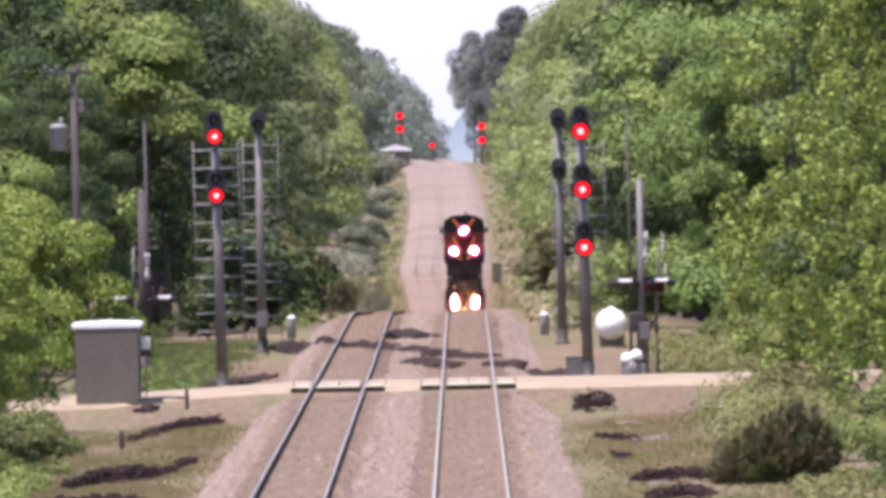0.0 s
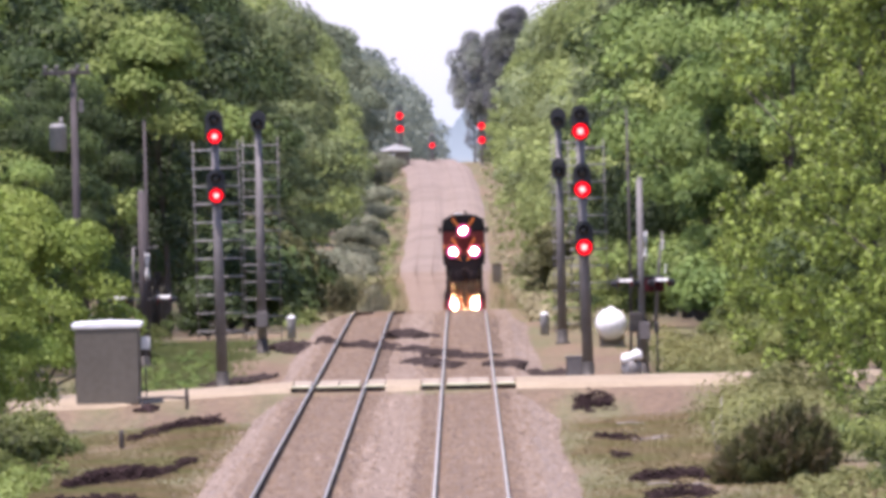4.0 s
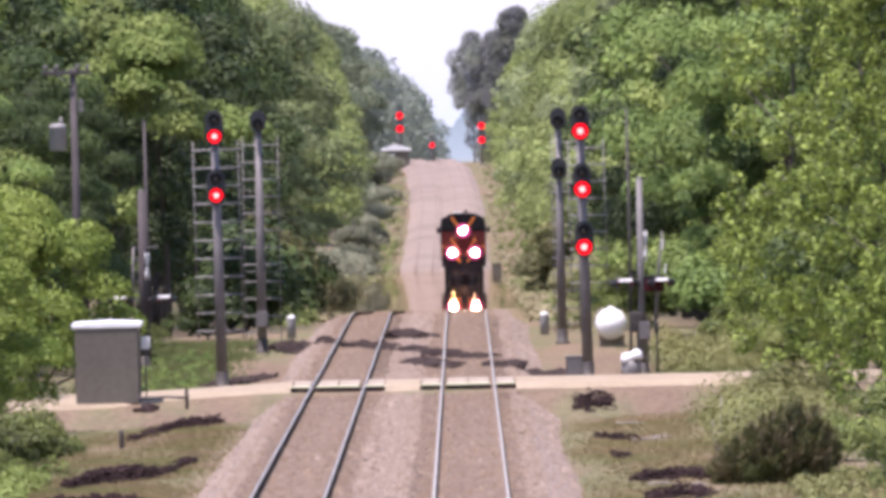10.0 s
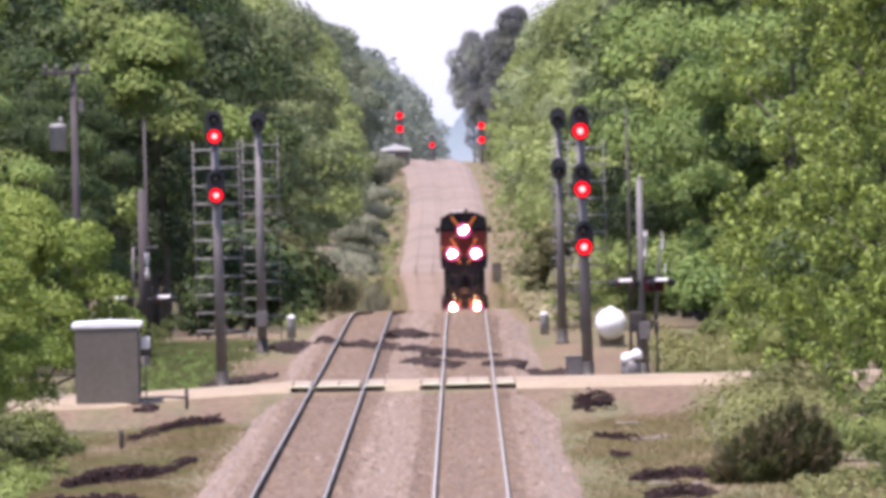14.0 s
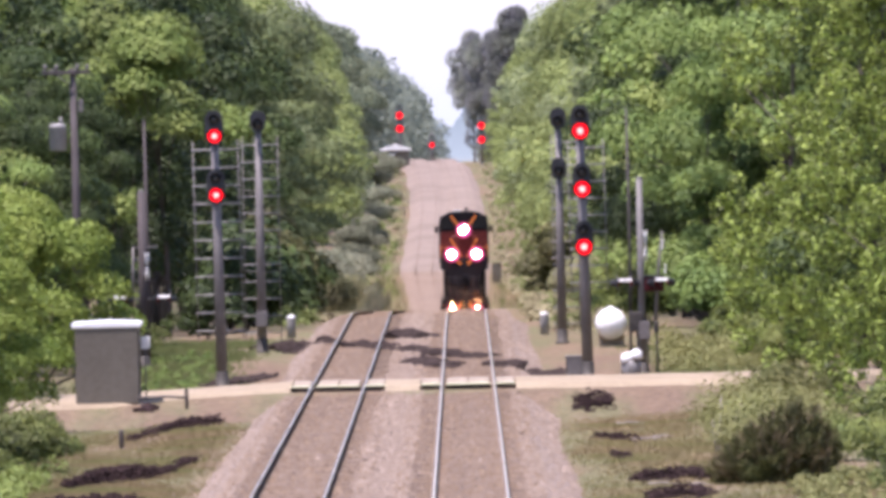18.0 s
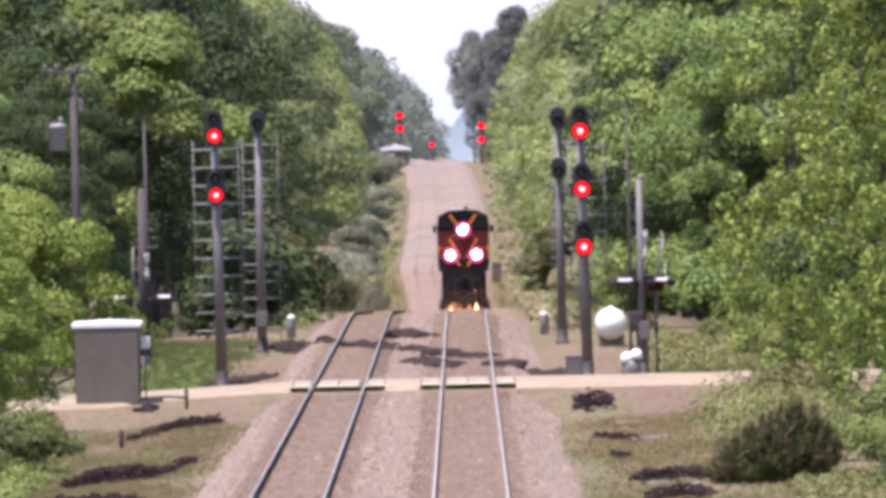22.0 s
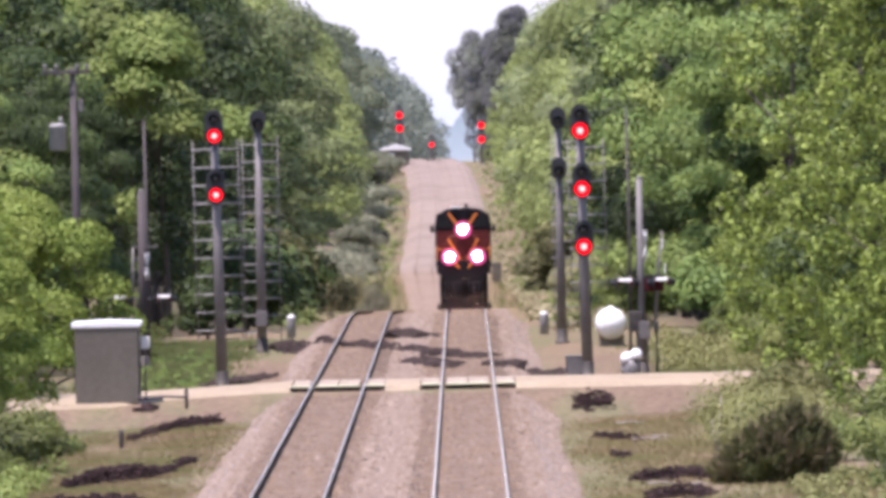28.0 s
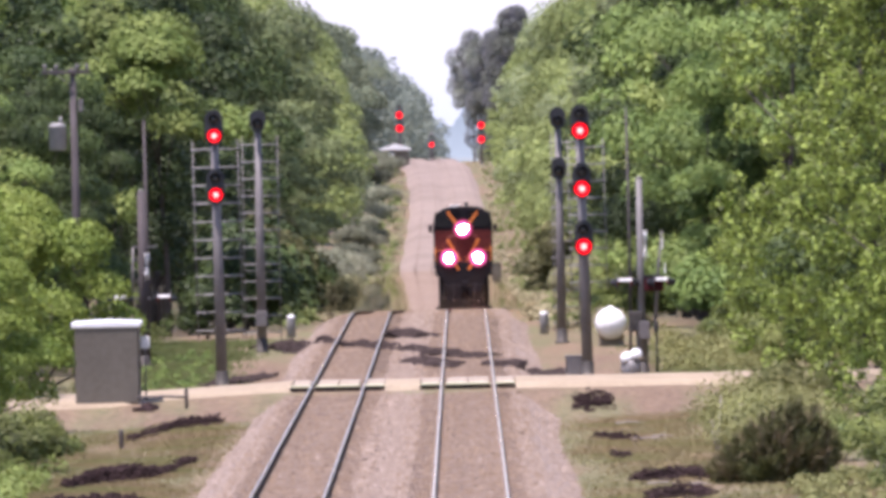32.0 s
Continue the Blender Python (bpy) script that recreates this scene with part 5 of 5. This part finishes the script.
for x, y, n, a in ((4.6, 287, 0.9, -12), (5.0, 289, 0.6, -14), (4.3, 251, 0.7, 3), (5.1, 249, 0.5, -5), (3.3, 330, 0.5, 0), (4.4, 302, 0.9, -15)):
    stick(x, y, n, a)
# dark lumps laid where shadows cross the tracks
DARK_LUMPS = [((-6.9, 410), (-5.3, 402), 9, "heap of dark lumps beside the track", 0.13), ((-6.2, 403), (-2.9, 386), 16, "line of dark lumps standing for a shadow across the track", 0.085),
        ((-2.9, 386), (0.3, 367), 17, "line of dark lumps standing for a shadow across the track", 0.085), ((-2.1, 402), (-1.75, 401.5), 3, "heap of dark lumps standing for a shadow between the tracks", 0.15),
        ((-1.5, 361), (-0.7, 355), 5, "heap of dark lumps standing for a shadow between the tracks", 0.11), ((1.2, 354), (3.4, 354), 14, "low strip of dark lumps for a shadow beside the signal foot", 0.12),
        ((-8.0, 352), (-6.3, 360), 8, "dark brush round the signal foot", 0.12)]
for k, (a, b, n, label, size) in enumerate(DARK_LUMPS):
    clods("dark_soil", [(a[0] + (b[0] - a[0]) * i / (n - 1), a[1] + (b[1] - a[1]) * i / (n - 1)) for i in range(n)], "lump_shadow", label, 71 + k, (0.22, 0.2), 26, size * 1.5)
def low_rail():
    t = thing("low_fence", stand(-8.5, 316), "low bent steel rail beside the hut", "fence")
    part("rail", tube([(-0.75, 0, 0.34), (0, 0, 0.36), (0.65, 0, 0.33)], [0.035, 0.035, 0.035], 8), "pole_wood", t)
    part("post", tube([(-0.6, 0, -0.1), (-0.6, 0, 0.36)], [0.03, 0.03], 6), "pole_wood", t)


low_rail()
clods("black_bag", [(-9.0, 316)], "burnt_wood", "black heap lying by the hut", 77, (0.12, 0.05), 14, 0.16)


def far_hut():
    t = thing("shed", stand(-8.4, 1425), "small far shed with a white roof", "shed")
    part("wall", box(3.4, 3.0, 2.2, (0, 0, 1.1), 0.03), "cabinet_grey", t)
    part("roof", extruded([(-2.0, 2.2), (2.0, 2.2), (2.0, 2.35), (0, 3.0), (-2.0, 2.35)], 3.6, pose(0, -1.8, 0), bevel=0.02), "white_paint", t, "white roof")
    part("door", box(0.9, 0.04, 1.8, (-0.6, -1.51, 0.95), 0.01), "white_paint", t)


far_hut()


def dead_twigs(x, y):
    t = thing("dead_branch", stand(x, y), "bare pale dead branches standing in the grass", "branch")
    g = random.Random(3)
    for k, (dx, h) in enumerate(((-0.12, 0.75), (0.1, 1.35), (0.62, 1.2), (0.0, 0.5))):
        part("twig", tube([(dx * 0.3, 0, -0.05), (dx * 0.6 + g.uniform(-0.05, 0.05), 0, h * 0.5), (dx, 0, h)], [0.03, 0.024, 0.014], 6), "dead_wood", t)


dead_twigs(6.1, 276)


def tall_grass(name, spots, material, label, seed, n, h, bow=0.25):
    g = np.random.default_rng(seed)
    pts = []
    for x, y, r in spots:
        a = g.normal(size=(n, 2)) * (r, r * 5)
        pts.append(np.stack([x + a[:, 0], y + a[:, 1]], -1))
    pts = np.concatenate(pts)
    z = ground_z(pts[:, 0], pts[:, 1])
    hh = h * g.uniform(0.5, 1.2, len(pts))
    lean = g.normal(size=(len(pts), 2)) * bow * hh[:, None]
    w = 0.02
    base = np.stack([pts[:, 0], pts[:, 1], z - 0.03], -1)
    tip = np.stack([pts[:, 0] + lean[:, 0], pts[:, 1] + lean[:, 1], z + hh], -1)
    side = np.array([w, 0, 0])
    v = np.stack([base - side, base + side, tip + side * 0.3, tip - side * 0.3], 1).reshape(-1, 3)
    ob = new(name, quads_mesh(name, v, np.arange(len(v)).reshape(-1, 4), material))
    tagged(ob, label, "grass", kind="stuff")


rg = random.Random(8)
M["turf"] = leaf_mat("turf", (0.135, 0.138, 0.055), (0.2, 0.19, 0.085), (0.22, 0.16, 0.095), 0.3, 0.3, 0.9, 0.0)
M["verge"] = leaf_mat("verge", (0.07, 0.1, 0.03), (0.15, 0.185, 0.065), (0.17, 0.16, 0.07), 0.4, 0.2)
tall_grass("grass", [(rg.uniform(3.0, 8.6), rg.uniform(226, 306), 0.55) for k in range(90)], "turf", "short olive grass with dry brown patches", 82, 420, 0.05, 1.3)
tall_grass("grass", [(rg.uniform(-11.0, -6.7), rg.uniform(226, 306), 0.55) for k in range(90)], "turf", "short olive grass on the bank", 83, 420, 0.05, 1.3)
tall_grass("verge_grass", [(rg.uniform(-11.5, -8.2), rg.uniform(338, 420), 0.6) for k in range(110)], "verge", "fresh green grass behind the signal", 84, 160, 0.14)
tall_grass("verge_grass", [(rg.uniform(6.2, 9.5), rg.uniform(345, 400), 0.6) for k in range(50)], "verge", "fresh green grass beside the crossing", 85, 130, 0.12)

undergrowth()
for x, y, k, z in ((5.9, 720, 4, 1.7), (6.6, 725, 4, 2.2), (6.9, 705, 4, 1.7), (7.6, 730, 4, 2.2), (7.4, 281, 0, 0.9), (8.0, 286, 0, 1.1), (7.0, 277, 0, 0.8),  (-8.7, 468, 2, 1.5), (-8.6, 488, 4, 1.7), (-8.9, 512, 2, 1.8), (-9.6, 455, 2, 1.7), (-9.4, 530, 4, 2.0), (-6.6, 640, 3, 0.8), (-7.2, 560, 3, 1.0), (6.0, 470, 1, 1.0), (6.6, 452, 2, 0.8)):
    plant(BRUSH[k], x, y, x * 3, z, "roadside shrubs")


def bush_block():
    # a plain block added where a small dark bush stands
    t = thing("trackside_cabinet", stand(2.6, 918), "grey-brown block on a short post, in place of a bush", "cabinet")
    part("body", box(0.8, 0.6, 1.25, (0, 0, 1.1), 0.12), "cabinet_grey", t)
    part("roof", box(0.86, 0.66, 0.06, (0, 0, 1.75), 0.02), "steel_dark", t)
    part("post", tube([(0, 0, -0.2), (0, 0, 0.5)], [0.12, 0.12], 10), "steel_dark", t)


bush_block()


def stones(name, x0, x1, y0, y1, count, low, size, material, label, seed):
    """Loose lumps of stone lying on the bed, each a small uneven block."""
    g = np.random.default_rng(seed)
    x, y = g.uniform(x0, x1, count), y0 * (y1 / y0) ** g.random(count)
    edge = np.maximum(np.maximum(-5.1 - x, x - 1.45), 0)
    z = rail_z(y) + low - 0.5 * edge
    shape = np.array([(1, 0, 0), (0, 1, 0), (-1, 0, 0), (0, -1, 0), (0, 0, 1)], float)
    r = size * g.uniform(0.5, 1.35, count)
    jig = shape[None] * g.uniform(0.6, 1.3, (count, 5, 1)) + g.normal(size=(count, 5, 3)) * 0.15
    jig *= np.stack([r, r, r * 0.8], -1)[:, None]
    a = g.uniform(0, math.tau, count)
    c, q = np.cos(a)[:, None], np.sin(a)[:, None]
    v = np.stack([jig[..., 0] * c - jig[..., 1] * q, jig[..., 0] * q + jig[..., 1] * c, jig[..., 2]], -1) + np.stack([x, y, z], -1)[:, None]
    tri = np.array([(0, 1, 4), (1, 2, 4), (2, 3, 4), (3, 0, 4)])
    f = (np.arange(count)[:, None, None] * 5 + tri[None]).reshape(-1, 3)
    tagged(new(name, quads_mesh(name, v.reshape(-1, 3), f, material)), label, "stones", kind="stuff")


def stone_mat(name, colours, rough=0.9):
    m, n, l, p = graph(name)
    geo, ramp = n.new("ShaderNodeNewGeometry"), n.new("ShaderNodeValToRGB")
    ramp.color_ramp.elements[0].color = (*colours[0], 1)
    ramp.color_ramp.elements[1].color = (*colours[-1], 1)
    for k, c in enumerate(colours[1:-1]):
        ramp.color_ramp.elements.new((k + 1) / (len(colours) - 1)).color = (*c, 1)
    l.new(geo.outputs["Random Per Island"], ramp.inputs[0])
    l.new(mixed(n, l, grain(n, l, 0.6, 3.0), ramp.outputs[0], colours[1]), p.inputs["Base Color"])
    p.inputs["Roughness"].default_value = rough
    return m


M["stone_pink"] = stone_mat("stone_pink", ((0.078, 0.056, 0.042), (0.165, 0.124, 0.094), (0.195, 0.148, 0.114), (0.28, 0.22, 0.175)))
M["stone_brown"] = stone_mat("stone_brown", ((0.05, 0.031, 0.018), (0.127, 0.085, 0.052), (0.158, 0.108, 0.069), (0.235, 0.17, 0.116)))
stones("ballast_stones", -2.45, -1.25, 215, 640, 9000, -0.2, 0.075, "stone_pink", "loose pinkish ballast stones between the tracks", 91)
stones("ballast_stones", 1.2, 2.55, 215, 640, 9000, -0.21, 0.075, "stone_pink", "loose pinkish ballast stones on the shoulder", 92)
stones("ballast_stones", -6.3, -4.9, 215, 640, 9000, -0.21, 0.075, "stone_pink", "loose pinkish ballast stones on the shoulder", 93)
stones("ballast_stones", -5.6, 2.0, 215, 640, 4500, -0.2, 0.06, "stone_pink", "pale stones strewn over both tracks", 96)
for x in TRACKS:
    stones("bed_stones", x - 1.6, x + 1.6, 215, 640, 13000, -0.2, 0.06, "stone_brown", "brown stained stones between the rails", 94 + int(x))
track(TRACKS[0], 214, 312, 900, 0.018, [6, 7, 8, 9, 10], "rail_head", "rail_dust", "polished shiny steel rail")
track(TRACKS[1], 214, 312, 480, 0.018, [8, 10, 11], "rail_dull", "rail_rust_shade", "dull worn steel rail")

motions()
